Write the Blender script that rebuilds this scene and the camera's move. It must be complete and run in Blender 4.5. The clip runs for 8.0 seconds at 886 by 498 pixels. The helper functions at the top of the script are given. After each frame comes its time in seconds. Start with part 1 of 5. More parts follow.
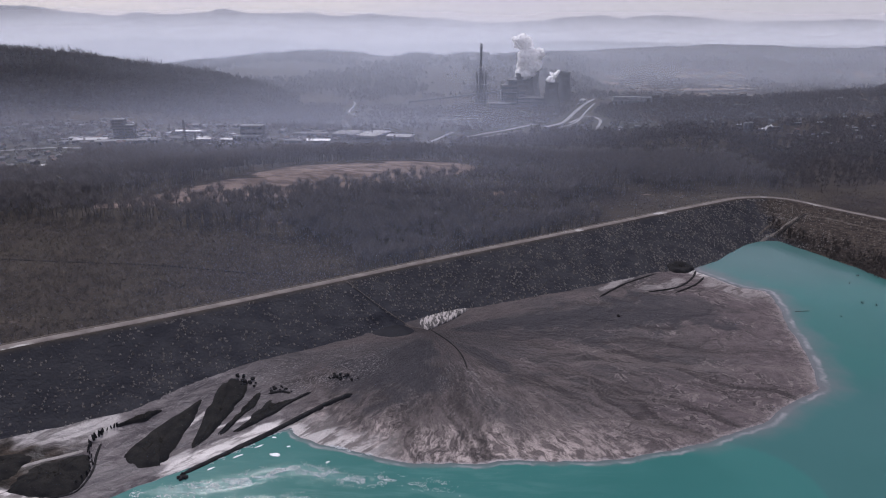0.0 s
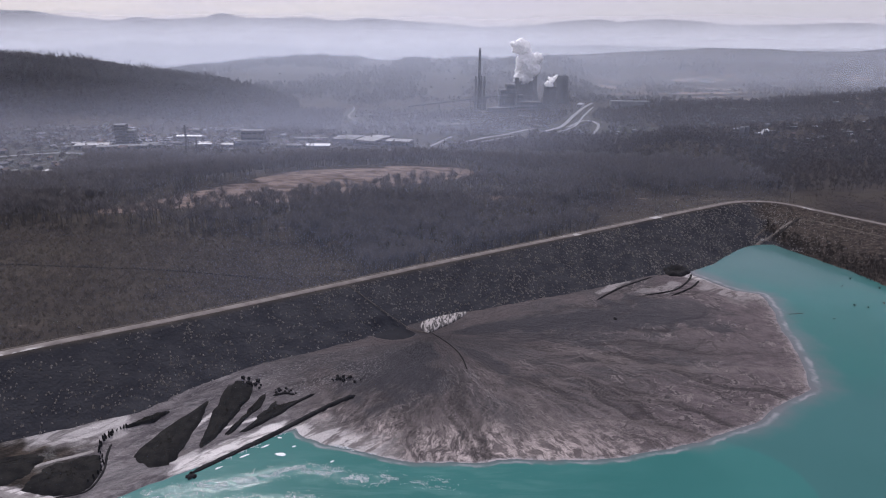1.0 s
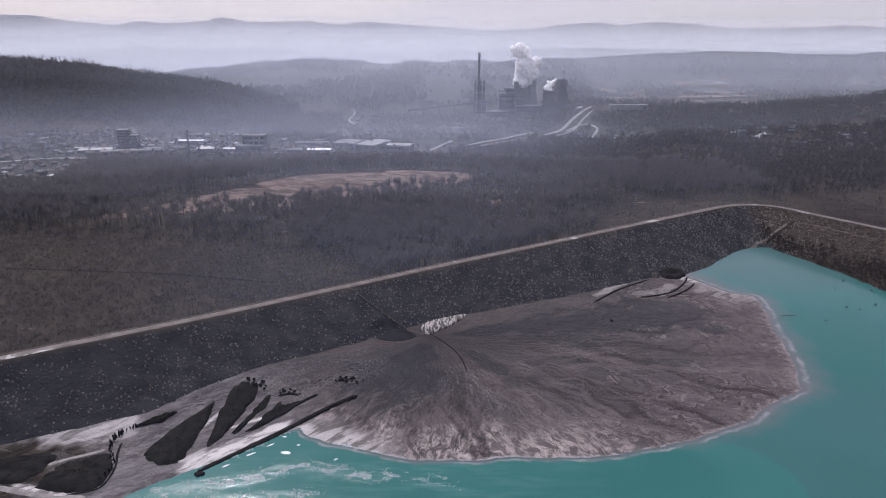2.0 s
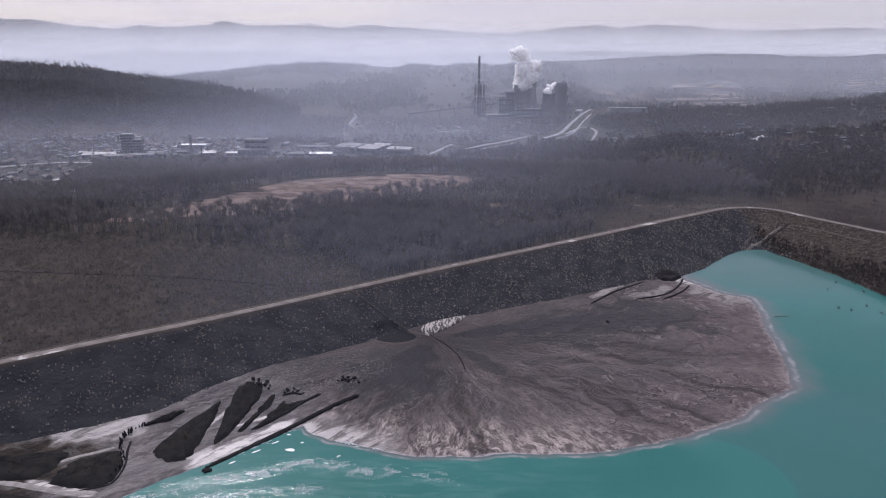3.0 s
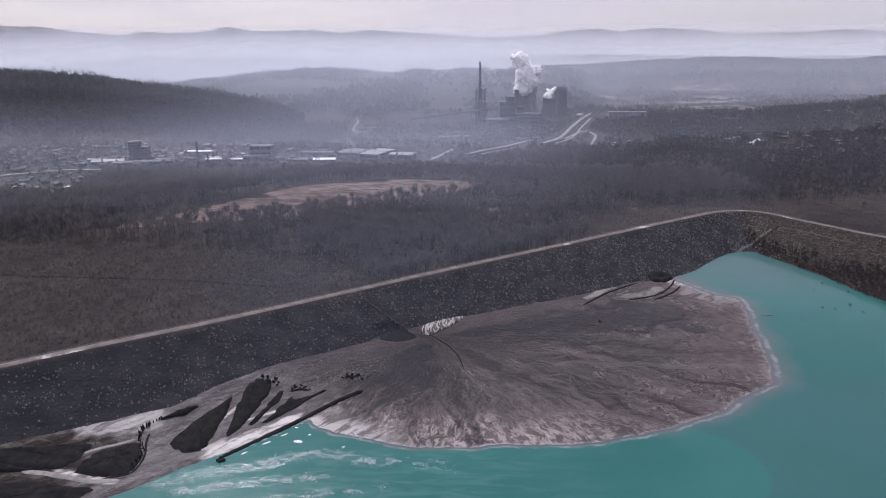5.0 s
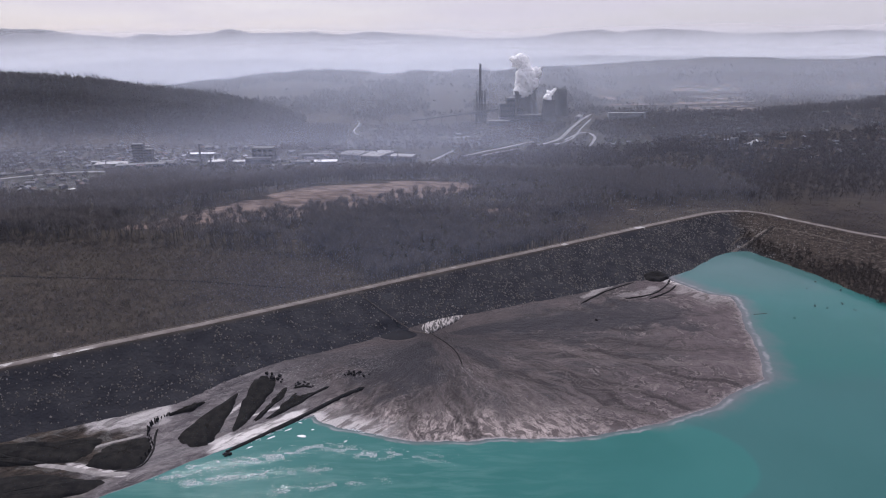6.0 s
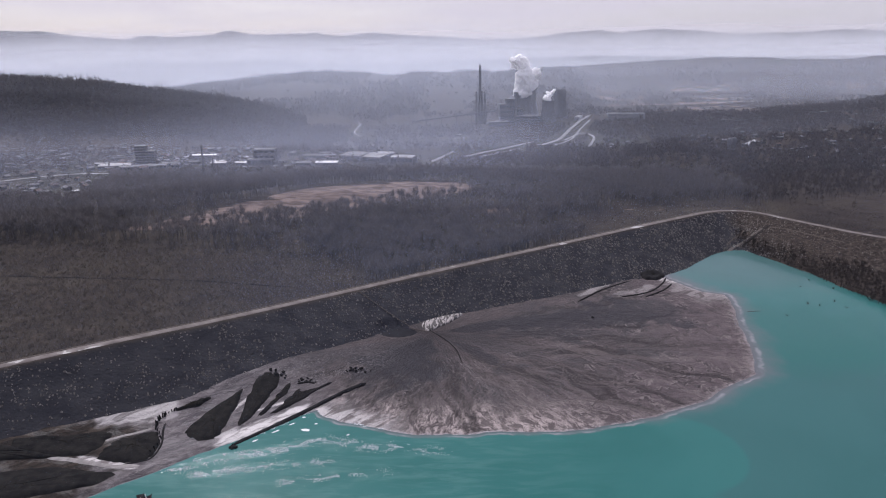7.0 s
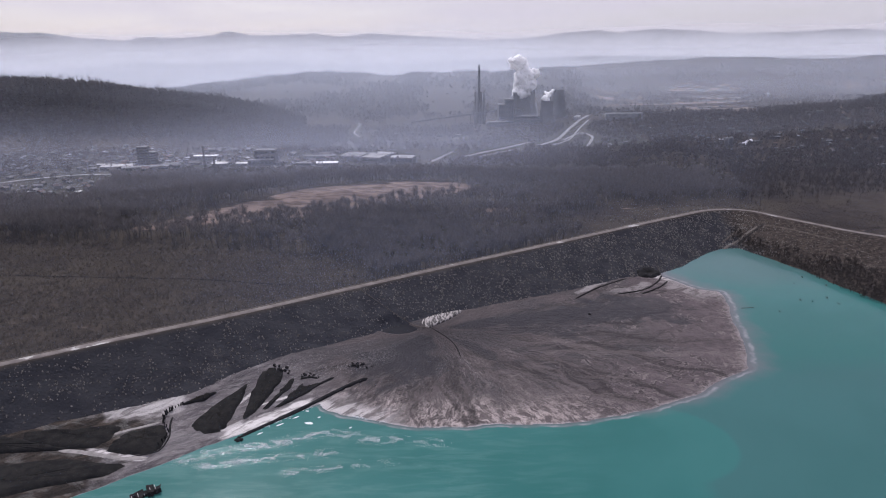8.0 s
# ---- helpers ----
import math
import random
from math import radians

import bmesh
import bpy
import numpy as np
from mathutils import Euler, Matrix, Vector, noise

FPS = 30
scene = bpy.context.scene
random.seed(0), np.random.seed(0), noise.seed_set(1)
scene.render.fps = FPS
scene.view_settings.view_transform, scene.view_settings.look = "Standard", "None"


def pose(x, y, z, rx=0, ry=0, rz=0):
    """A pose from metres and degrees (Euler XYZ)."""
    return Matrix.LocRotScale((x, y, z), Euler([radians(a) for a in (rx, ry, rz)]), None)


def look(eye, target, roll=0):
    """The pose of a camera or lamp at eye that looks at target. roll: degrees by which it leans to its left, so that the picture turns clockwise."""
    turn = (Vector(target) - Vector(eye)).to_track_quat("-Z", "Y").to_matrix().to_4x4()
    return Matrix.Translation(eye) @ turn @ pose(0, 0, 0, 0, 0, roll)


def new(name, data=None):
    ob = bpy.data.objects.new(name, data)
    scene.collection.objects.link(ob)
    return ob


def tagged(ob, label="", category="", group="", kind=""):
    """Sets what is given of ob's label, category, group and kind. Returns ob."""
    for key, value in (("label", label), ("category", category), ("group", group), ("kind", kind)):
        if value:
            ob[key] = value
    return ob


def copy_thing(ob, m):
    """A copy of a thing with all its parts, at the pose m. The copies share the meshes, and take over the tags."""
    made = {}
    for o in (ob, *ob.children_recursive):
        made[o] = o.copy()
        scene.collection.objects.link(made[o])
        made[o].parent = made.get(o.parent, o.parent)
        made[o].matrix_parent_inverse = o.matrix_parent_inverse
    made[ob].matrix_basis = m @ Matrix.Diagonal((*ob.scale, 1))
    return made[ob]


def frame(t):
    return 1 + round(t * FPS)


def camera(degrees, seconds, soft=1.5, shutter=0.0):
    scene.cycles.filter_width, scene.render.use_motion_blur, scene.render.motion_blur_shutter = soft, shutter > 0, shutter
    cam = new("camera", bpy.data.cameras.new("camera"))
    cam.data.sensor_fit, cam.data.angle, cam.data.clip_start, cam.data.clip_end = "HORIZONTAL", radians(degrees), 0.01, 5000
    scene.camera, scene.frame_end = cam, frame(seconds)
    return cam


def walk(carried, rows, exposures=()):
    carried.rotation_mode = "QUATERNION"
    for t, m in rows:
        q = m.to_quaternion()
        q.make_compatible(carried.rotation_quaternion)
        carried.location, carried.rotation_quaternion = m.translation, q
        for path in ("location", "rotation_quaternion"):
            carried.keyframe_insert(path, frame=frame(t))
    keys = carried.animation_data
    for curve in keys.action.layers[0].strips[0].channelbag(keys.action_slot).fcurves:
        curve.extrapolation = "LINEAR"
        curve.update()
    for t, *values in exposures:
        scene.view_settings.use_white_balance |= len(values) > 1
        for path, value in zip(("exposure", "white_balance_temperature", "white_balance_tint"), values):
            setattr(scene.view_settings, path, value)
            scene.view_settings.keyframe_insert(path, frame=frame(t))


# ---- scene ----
EXPO, SKY_STRENGTH, SUN_POWER, KELVIN, TINT = 0.28, 0.082, 2.55, 6000, 17
# The camera: a slow flight backwards and up over the pond.
cam = camera(68.57, 8.0, soft=1.05)
PATH = [
    (0.0, -1.24, 29.16, 138.99, 0.003, -17.686, -0.498),
    (0.5, -1.70, 26.05, 140.32, -0.075, -17.536, -0.466),
    (1.0, -1.92, 22.74, 141.70, -0.124, -17.397, -0.423),
    (1.5, -1.94, 19.25, 143.10, -0.146, -17.269, -0.369),
    (3.0, -1.03, 7.92, 147.31, -0.098, -16.950, -0.160),
    (3.5, -0.51, 3.93, 148.68, -0.056, -16.865, -0.079),
    (4.0, 0.07, -0.12, 150.01, -0.009, -16.789, 0.005),
    (4.5, 0.68, -4.23, 151.27, 0.040, -16.723, 0.092),
    (6.0, 2.41, -16.62, 154.61, 0.160, -16.583, 0.351),
    (6.5, 2.85, -20.71, 155.51, 0.178, -16.555, 0.432),
    (7.0, 3.17, -24.74, 156.29, 0.177, -16.535, 0.509),
    (7.5, 3.35, -28.68, 156.94, 0.155, -16.524, 0.580),
    (8.0, 3.35, -32.52, 157.43, 0.107, -16.521, 0.643),
]
walk(cam, [(t, pose(x, y, z, 90 + pitch, roll, yaw)) for t, x, y, z, yaw, pitch, roll in PATH],
     exposures=[(0.0, EXPO, KELVIN, TINT), (1.3, EXPO + 0.13, KELVIN, TINT), (4.0, EXPO + 0.15, KELVIN, TINT), (8.0, EXPO + 0.17, KELVIN, TINT)])

# ---------------------------------------------------------------- light
scene.cycles.transparent_max_bounces = 32      # the air is made of many thin veils
SUN_ELEV, SUN_AZ = 46.0, -22.0        # degrees; azimuth from +y towards +x
world = bpy.data.worlds.new("sky")
scene.world = world
world.use_nodes = True
wn, wl = world.node_tree.nodes, world.node_tree.links
wn.clear()
w_out = wn.new("ShaderNodeOutputWorld")
w_bg = wn.new("ShaderNodeBackground")
w_sky = wn.new("ShaderNodeTexSky")
w_sky.sky_type = "NISHITA"
w_sky.sun_disc = False
w_sky.sun_elevation = radians(SUN_ELEV)
w_sky.sun_rotation = radians(SUN_AZ)
w_sky.air_density, w_sky.dust_density, w_sky.ozone_density, w_sky.altitude = 1.0, 3.0, 1.0, 300
# thin veil of high cloud: the sky's own colour drawn towards a pale grey, in streaks
w_geo = wn.new("ShaderNodeTexCoord")
w_map = wn.new("ShaderNodeMapping")
w_map.inputs["Scale"].default_value = (2.0, 2.0, 16.0)
w_noise = wn.new("ShaderNodeTexNoise")
w_noise.inputs["Scale"].default_value = 2.2
w_noise.inputs["Detail"].default_value = 5.0
w_ramp = wn.new("ShaderNodeMapRange")
w_ramp.inputs["From Min"].default_value, w_ramp.inputs["From Max"].default_value = 0.35, 0.7
w_ramp.inputs["To Min"].default_value, w_ramp.inputs["To Max"].default_value = 0.5, 0.9
w_mix = wn.new("ShaderNodeMix")
w_mix.data_type = "RGBA"
w_mix.inputs["B"].default_value = (6.1, 5.6, 5.85, 1)
wl.new(w_geo.outputs["Generated"], w_map.inputs["Vector"])
wl.new(w_map.outputs["Vector"], w_noise.inputs["Vector"])
wl.new(w_noise.outputs["Fac"], w_ramp.inputs["Value"])
wl.new(w_ramp.outputs["Result"], w_mix.inputs["Factor"])
wl.new(w_sky.outputs["Color"], w_mix.inputs["A"])
wl.new(w_mix.outputs["Result"], w_bg.inputs["Color"])
wl.new(w_bg.outputs["Background"], w_out.inputs["Surface"])
w_bg.inputs["Strength"].default_value = SKY_STRENGTH

sun_data = bpy.data.lights.new("sun", "SUN")
sun_data.energy, sun_data.angle, sun_data.color = SUN_POWER, radians(0.8), (1.0, 0.95, 0.90)
sun = new("sun", sun_data)
to_sun = Vector((math.sin(radians(SUN_AZ)) * math.cos(radians(SUN_ELEV)), math.cos(radians(SUN_AZ)) * math.cos(radians(SUN_ELEV)), math.sin(radians(SUN_ELEV))))
sun.matrix_world = look((0, 600, 900), Vector((0, 600, 900)) - to_sun)

# ---------------------------------------------------------------- material helpers


class Nodes:
    """A node material in the making."""

    def __init__(self, name, rough=0.8, spec=0.5):
        self.mat = bpy.data.materials.new(name)
        self.mat.use_nodes = True
        self.n, self.l = self.mat.node_tree.nodes, self.mat.node_tree.links
        self.bsdf = self.n["Principled BSDF"]
        self.out = self.n["Material Output"]
        self.bsdf.inputs["Roughness"].default_value = rough
        self.bsdf.inputs["Specular IOR Level"].default_value = spec
        self.pos = self.n.new("ShaderNodeNewGeometry").outputs["Position"]

    def put(self, value, socket):
        if isinstance(value, (int, float)):
            socket.default_value = value
        elif isinstance(value, (tuple, list)):
            socket.default_value = (*value, 1) if len(value) == 3 and socket.type == "RGBA" else value
        else:
            self.l.new(value, socket)

    def math(self, op, a, b=0.0, clamp=False):
        m = self.n.new("ShaderNodeMath")
        m.operation, m.use_clamp = op, clamp
        self.put(a, m.inputs[0])
        self.put(b, m.inputs[1])
        return m.outputs[0]

    def noise(self, scale, detail=4.0, vec=None, rough=0.55, stretch=(1, 1, 1), distort=0.0):
        m = self.n.new("ShaderNodeMapping")
        m.inputs["Scale"].default_value = stretch
        self.l.new(vec or self.pos, m.inputs["Vector"])
        t = self.n.new("ShaderNodeTexNoise")
        t.inputs["Scale"].default_value, t.inputs["Detail"].default_value = scale, detail
        t.inputs["Roughness"].default_value, t.inputs["Distortion"].default_value = rough, distort
        self.l.new(m.outputs["Vector"], t.inputs["Vector"])
        return t.outputs["Fac"]

    def span(self, value, lo, hi, to_lo=0.0, to_hi=1.0):
        m = self.n.new("ShaderNodeMapRange")
        m.interpolation_type = "SMOOTHSTEP"
        self.put(value, m.inputs["Value"])
        for key, v in (("From Min", lo), ("From Max", hi), ("To Min", to_lo), ("To Max", to_hi)):
            m.inputs[key].default_value = v
        return m.outputs["Result"]

    def mix(self, fac, a, b):
        m = self.n.new("ShaderNodeMix")
        m.data_type = "RGBA"
        self.put(fac, m.inputs["Factor"])
        self.put(a, m.inputs["A"])
        self.put(b, m.inputs["B"])
        return m.outputs["Result"]

    def attr(self, name):
        a = self.n.new("ShaderNodeAttribute")
        a.attribute_name = name
        return a.outputs["Fac"]

    def axis(self, index, vec=None):
        s = self.n.new("ShaderNodeSeparateXYZ")
        self.l.new(vec or self.pos, s.inputs[0])
        return s.outputs[index]

    def joinxyz(self, x, y, z):
        c = self.n.new("ShaderNodeCombineXYZ")
        for v, s in zip((x, y, z), c.inputs):
            self.put(v, s)
        return c.outputs[0]

    def chance(self):
        return self.n.new("ShaderNodeObjectInfo").outputs["Random"]

    def island(self):
        return self.n.new("ShaderNodeNewGeometry").outputs["Random Per Island"]

    def bump(self, height, strength=0.5, distance=0.3):
        b = self.n.new("ShaderNodeBump")
        b.inputs["Strength"].default_value, b.inputs["Distance"].default_value = strength, distance
        self.put(height, b.inputs["Height"])
        self.l.new(b.outputs["Normal"], self.bsdf.inputs["Normal"])

    def done(self, color=None, rough=None):
        if color is not None:
            self.put(color, self.bsdf.inputs["Base Color"])
        if rough is not None:
            self.put(rough, self.bsdf.inputs["Roughness"])
        return self.mat


def simple(name, a, b, scale=0.5, rough=0.8, spec=0.4, detail=4.0, bump=0.0, metal=0.0, vary=0.0):
    m = Nodes(name, rough, spec)
    c = m.mix(m.span(m.noise(scale, detail), 0.3, 0.7), a, b)
    c = m.mix(m.span(m.noise(scale * 9, 3.0), 0.45, 0.75, 0, 0.5), c, tuple(v * 0.6 for v in a))
    if vary:
        c = m.mix(m.math("MULTIPLY", m.chance(), vary), c, tuple(v * 0.45 for v in b))
    if bump:
        m.bump(m.noise(scale * 6, 4.0), bump, 0.2)
    m.bsdf.inputs["Metallic"].default_value = metal
    return m.done(c)


# ---------------------------------------------------------------- shape helpers


def mesh_of(name, verts, tris, material, quads=None, attrs=None, smooth=False, extra=()):
    """A mesh from arrays of corners and of triangles or quads."""
    faces = np.asarray(quads if quads is not None else tris, dtype=np.int32)
    k = faces.shape[1]
    me = bpy.data.meshes.new(name)
    me.vertices.add(len(verts))
    me.vertices.foreach_set("co", np.asarray(verts, dtype=np.float32).ravel())
    me.loops.add(faces.size)
    me.loops.foreach_set("vertex_index", faces.ravel())
    me.polygons.add(len(faces))
    me.polygons.foreach_set("loop_start", np.arange(0, faces.size, k, dtype=np.int32))
    me.polygons.foreach_set("use_smooth", np.full(len(faces), smooth))
    for m in (material, *extra):
        me.materials.append(m)
    for key, values in (attrs or {}).items():
        me.attributes.new(key, "FLOAT", "POINT").data.foreach_set("value", np.asarray(values, dtype=np.float32).ravel())
    me.update(calc_edges=True)
    me.validate()
    return me


def part(name, bm, material, parent, label="", smooth=False):
    me = bpy.data.meshes.new(name)
    bm.to_mesh(me)
    bm.free()
    me.materials.append(material)
    if smooth:
        for p in me.polygons:
            p.use_smooth = True
    ob = new(name, me)
    ob.parent = parent
    if label:
        ob["label"] = label
    return ob


def thing(name, m, label, category, group="", kind=""):
    ob = new(name)
    ob.matrix_world = m
    return tagged(ob, label, category, group, kind)


def box(bm, x0, y0, z0, x1, y1, z1, bevel=0.0):
    r = bmesh.ops.create_cube(bm, size=1.0, matrix=Matrix.Translation(((x0 + x1) / 2, (y0 + y1) / 2, (z0 + z1) / 2)) @ Matrix.Diagonal((x1 - x0, y1 - y0, z1 - z0, 1)))
    if bevel:
        es = {e for v in r["verts"] for e in v.link_edges}
        bmesh.ops.bevel(bm, geom=list(es), offset=bevel, segments=1, affect="EDGES")
    return bm


def tube(bm, pts, radii, sides=12, cap=True):
    """A round tube along the z axis (profile of heights and radii)."""
    rings = []
    for (x, y, z), r in zip(pts, radii):
        rings.append([bm.verts.new((x + r * math.cos(2 * math.pi * i / sides), y + r * math.sin(2 * math.pi * i / sides), z)) for i in range(sides)])
    for a, b in zip(rings, rings[1:]):
        for i in range(sides):
            bm.faces.new((a[i], a[(i + 1) % sides], b[(i + 1) % sides], b[i]))
    if cap:
        bm.faces.new(rings[-1])
        bm.faces.new(rings[0][::-1])
    return bm


def hash2(i, j, seed):
    h = (i.astype(np.int64) * 374761393 + j.astype(np.int64) * 668265263 + seed * 1442695041) & 0x7FFFFFFF
    h = ((h ^ (h >> 13)) * 1274126177) & 0x7FFFFFFF
    return ((h ^ (h >> 16)) & 0xFFFF) / 65535.0


def vnoise(x, y, seed=0):
    i, j = np.floor(x), np.floor(y)
    u, v = x - i, y - j
    u, v = u * u * (3 - 2 * u), v * v * (3 - 2 * v)
    a, b = hash2(i, j, seed), hash2(i + 1, j, seed)
    c, d = hash2(i, j + 1, seed), hash2(i + 1, j + 1, seed)
    return (a * (1 - u) + b * u) * (1 - v) + (c * (1 - u) + d * u) * v


def fbm(x, y, seed=0, octaves=4):
    total, amp = np.zeros_like(x, dtype=float), 0.5
    for k in range(octaves):
        total += amp * vnoise(x * 2 ** k, y * 2 ** k, seed + k)
        amp *= 0.5
    return total


def step(v, lo, hi):
    t = np.clip((v - lo) / (hi - lo), 0, 1)
    return t * t * (3 - 2 * t)


def spline(points, n=24, closed=False):
    """A Catmull-Rom line through points in the plan."""
    p = [np.array(q, float) for q in points]
    k = len(p)
    out = []
    for i in range(k if closed else k - 1):
        a, b, c, d = (p[(i - 1) % k], p[i], p[(i + 1) % k], p[(i + 2) % k]) if closed else (p[max(i - 1, 0)], p[i], p[i + 1], p[min(i + 2, k - 1)])
        for s in np.linspace(0, 1, n, endpoint=False):
            out.append(0.5 * (2 * b + (c - a) * s + (2 * a - 5 * b + 4 * c - d) * s * s + (3 * b - a - 3 * c + d) * s ** 3))
    if not closed:
        out.append(p[-1])
    return np.array(out)


# ---------------------------------------------------------------- the lie of the land
CREST = 20.0                                      # dam crest over the water
CREST_LINE = spline([(-440, 108), (-300, 186), (-193, 256.5), (-164, 275.5), (-119, 304), (-59, 345), (2, 387.5), (88, 445), (148, 486), (202, 522), (237, 544), (262, 549),
                     (281, 540), (297, 514), (312, 491), (331, 464), (400, 390), (470, 250), (500, 40), (430, -190), (0, -280), (-400, -190), (-540, 0)], 16, closed=True)
APEX = np.array((-6.0, 316.0))
FAN_ANGLE = (-180, -160, -140, -125, -121, -110, -98, -84, -71, -60, -49, -40, -33, -28, -22, -18, -14, -11, -6, -1, 6, 13, 20, 23, 31, 60, 180)
FAN_REACH = (300, 235, 140, 90, 92, 92, 94, 96, 100, 108, 118, 128, 137, 146, 153, 163, 173, 173, 175, 178, 184, 196, 209, 200, 200, 160, 150)


def crest_gap(x, y):
    """Signed distance to the crest line: positive towards the pond."""
    shape = x.shape
    x, y = x.ravel(), y.ravel()
    best, side = np.full(x.shape, 1e9), np.ones(x.shape)
    a, b = CREST_LINE[::3], np.roll(CREST_LINE[::3], -1, 0)
    near = (np.abs(x) < 640) & (y < 640) & (y > -400)
    if not near.any():
        return np.full(shape, -400.0)
    px, py = x[near], y[near]
    bb, ss = best[near], side[near]
    for (ax, ay), (bx, by) in zip(a, b):
        dx, dy = bx - ax, by - ay
        t = np.clip(((px - ax) * dx + (py - ay) * dy) / (dx * dx + dy * dy), 0, 1)
        d = np.hypot(px - ax - t * dx, py - ay - t * dy)
        closer = d < bb
        bb = np.where(closer, d, bb)
        ss = np.where(closer, np.where(dx * (py - ay) - dy * (px - ax) < 0, 1, -1), ss)
    best[near], side[near] = bb, ss
    return np.where(best > 1e8, -400, best * side).reshape(shape)


def outer_land(x, y):
    """The land outside the dam: valley floor, hills left, right and behind."""
    z = 6.0 + 3.0 * (fbm(x / 90, y / 90, 3) - 0.5) - 3.0 * step(y, 800, 1000)
    ridge = np.interp(x, (-2400, -1500, -1100, -900, -800, -700, -550, -450, -330), (152, 122, 106, 97, 83, 70, 54, 36, 0))
    fall = np.where(y < 1500, step(y, 1080, 1500), 1 - 0.97 * step(y, 1540, 1900))
    z = z + ridge * fall * (0.86 + 0.30 * fbm(x / 110, y / 110, 5))
    back = np.interp(x, (-3000, -1150, -700, -520, -200, 40, 300, 640, 950, 1250, 1550, 1800, 3000), (14, 16, 70, 78, 70, 76, 84, 92, 104, 122, 114, 116, 110))
    plain = step(x, 330, 620)
    z = z + back * step(y, 1650 + 600 * plain, 2600 + 300 * plain) * (0.8 + 0.42 * fbm(x / 230, y / 230, 8))
    right = np.interp(x, (250, 420, 700, 900, 1500), (0, 12, 34, 52, 90)) * step(y, 700, 1250) * (1 - 0.85 * step(y, 1350, 1750))
    z = z + right * (0.8 + 0.4 * fbm(x / 140, y / 140, 9))
    knoll = 14 * np.exp(-(((x - 330) / 62) ** 2 + ((y - 900) / 60) ** 2)) + 13 * np.exp(-(((x + 110) / 190) ** 2 + ((y - 690 - 0.25 * (x + 110)) / 55) ** 2) ** 1.5)
    return z + knoll


def ground_height(x, y, gap=None):
    gap = crest_gap(x, y) if gap is None else gap
    flat = 2.6 - 0.32 * np.exp(-((x - 5) / 45) ** 2) + 0.6 * step(x, 225, 290) + 1.1 * np.clip((432 - y) / 45, 0, 2) * step(x, 150, 230)
    flat = flat - 0.6 * np.exp(-((x - 228) / 32) ** 2) * step(y, 425, 460)
    inner = CREST - np.maximum(gap - 4, 0) / flat
    inner = inner + np.where(gap > 6, 0.9 * (fbm(x / 5, y / 5, 11, 3) - 0.45), 0)
    outer = np.maximum(CREST - np.maximum(-gap - 4, 0) / 1.9, outer_land(x, y))
    z = np.where(gap >= 0, np.maximum(inner, -5.0), outer)
    pit = np.clip(0.95 * (1 - ((x + 25) / 15) ** 2 - ((y - 317) / 12) ** 2), 0, 1)
    z = z - np.maximum(z - 4.3, 0) * pit
    return np.where(np.abs(gap) < 4.5, CREST, z)


def fan_height(x, y):
    """The fan of ash mud and the flats beside it, over the water at 0."""
    dx, dy = x - APEX[0], y - APEX[1]
    r, th = np.hypot(dx, dy), np.degrees(np.arctan2(dy, dx))
    wob = (fbm(th / 14 + 40, r / 80, 21, 3) - 0.45) * 7 + (fbm(th / 2.5 + 90, r / 40, 22, 3) - 0.45) * 2.2
    reach = np.interp(th, FAN_ANGLE, FAN_REACH) + wob * step(r, 40, 90)
    t = 1 - r / reach
    z = np.where(t > 0, 5.4 * np.maximum(t, 0) ** 0.9, 9 * t)
    z = z + 0.35 * (fbm(th / 2.2 + 10, r / 45, 23, 3) - 0.45) * step(r, 8, 50) * step(z, -0.2, 0.6)
    # flats along the foot of the dam, bounded by a straight dyke
    along, across = (x + 58) * 0.77 + (y - 242) * 0.64, -(x + 58) * 0.64 + (y - 242) * 0.77
    across = across + 2.2 * (fbm(along / 12, across / 20 + 7, 31, 3) - 0.45)
    flat = np.where(across > 0, 0.3 + 0.035 * across, across * 0.5) + 0.25 * (fbm(x / 7, y / 7, 33, 3) - 0.45)
    flat = np.where(along < 14, flat, flat - (along - 14) * 0.2)
    z = np.maximum(z, flat)
    gap = crest_gap(x, y)
    lap = np.interp(x, (-200, -170, -130, -90, -63, -39, 29, 89, 129, 160), (2.9, 2.7, 1.9, 3.2, 2.2, 0.8, 0.3, 0.9, 2.0, 1.5))
    z = z + lap * (1 - step(gap, 40, 64))
    pit = np.clip(1.6 * (1 - ((x + 25) / 13.5) ** 2 - ((y - 319) / 9.5) ** 2), 0, 1)
    z = z - np.maximum(z - 4.4, 0) * pit
    return np.where(gap > 20, z, -8.0)

# ---------------------------------------------------------------- materials of the land


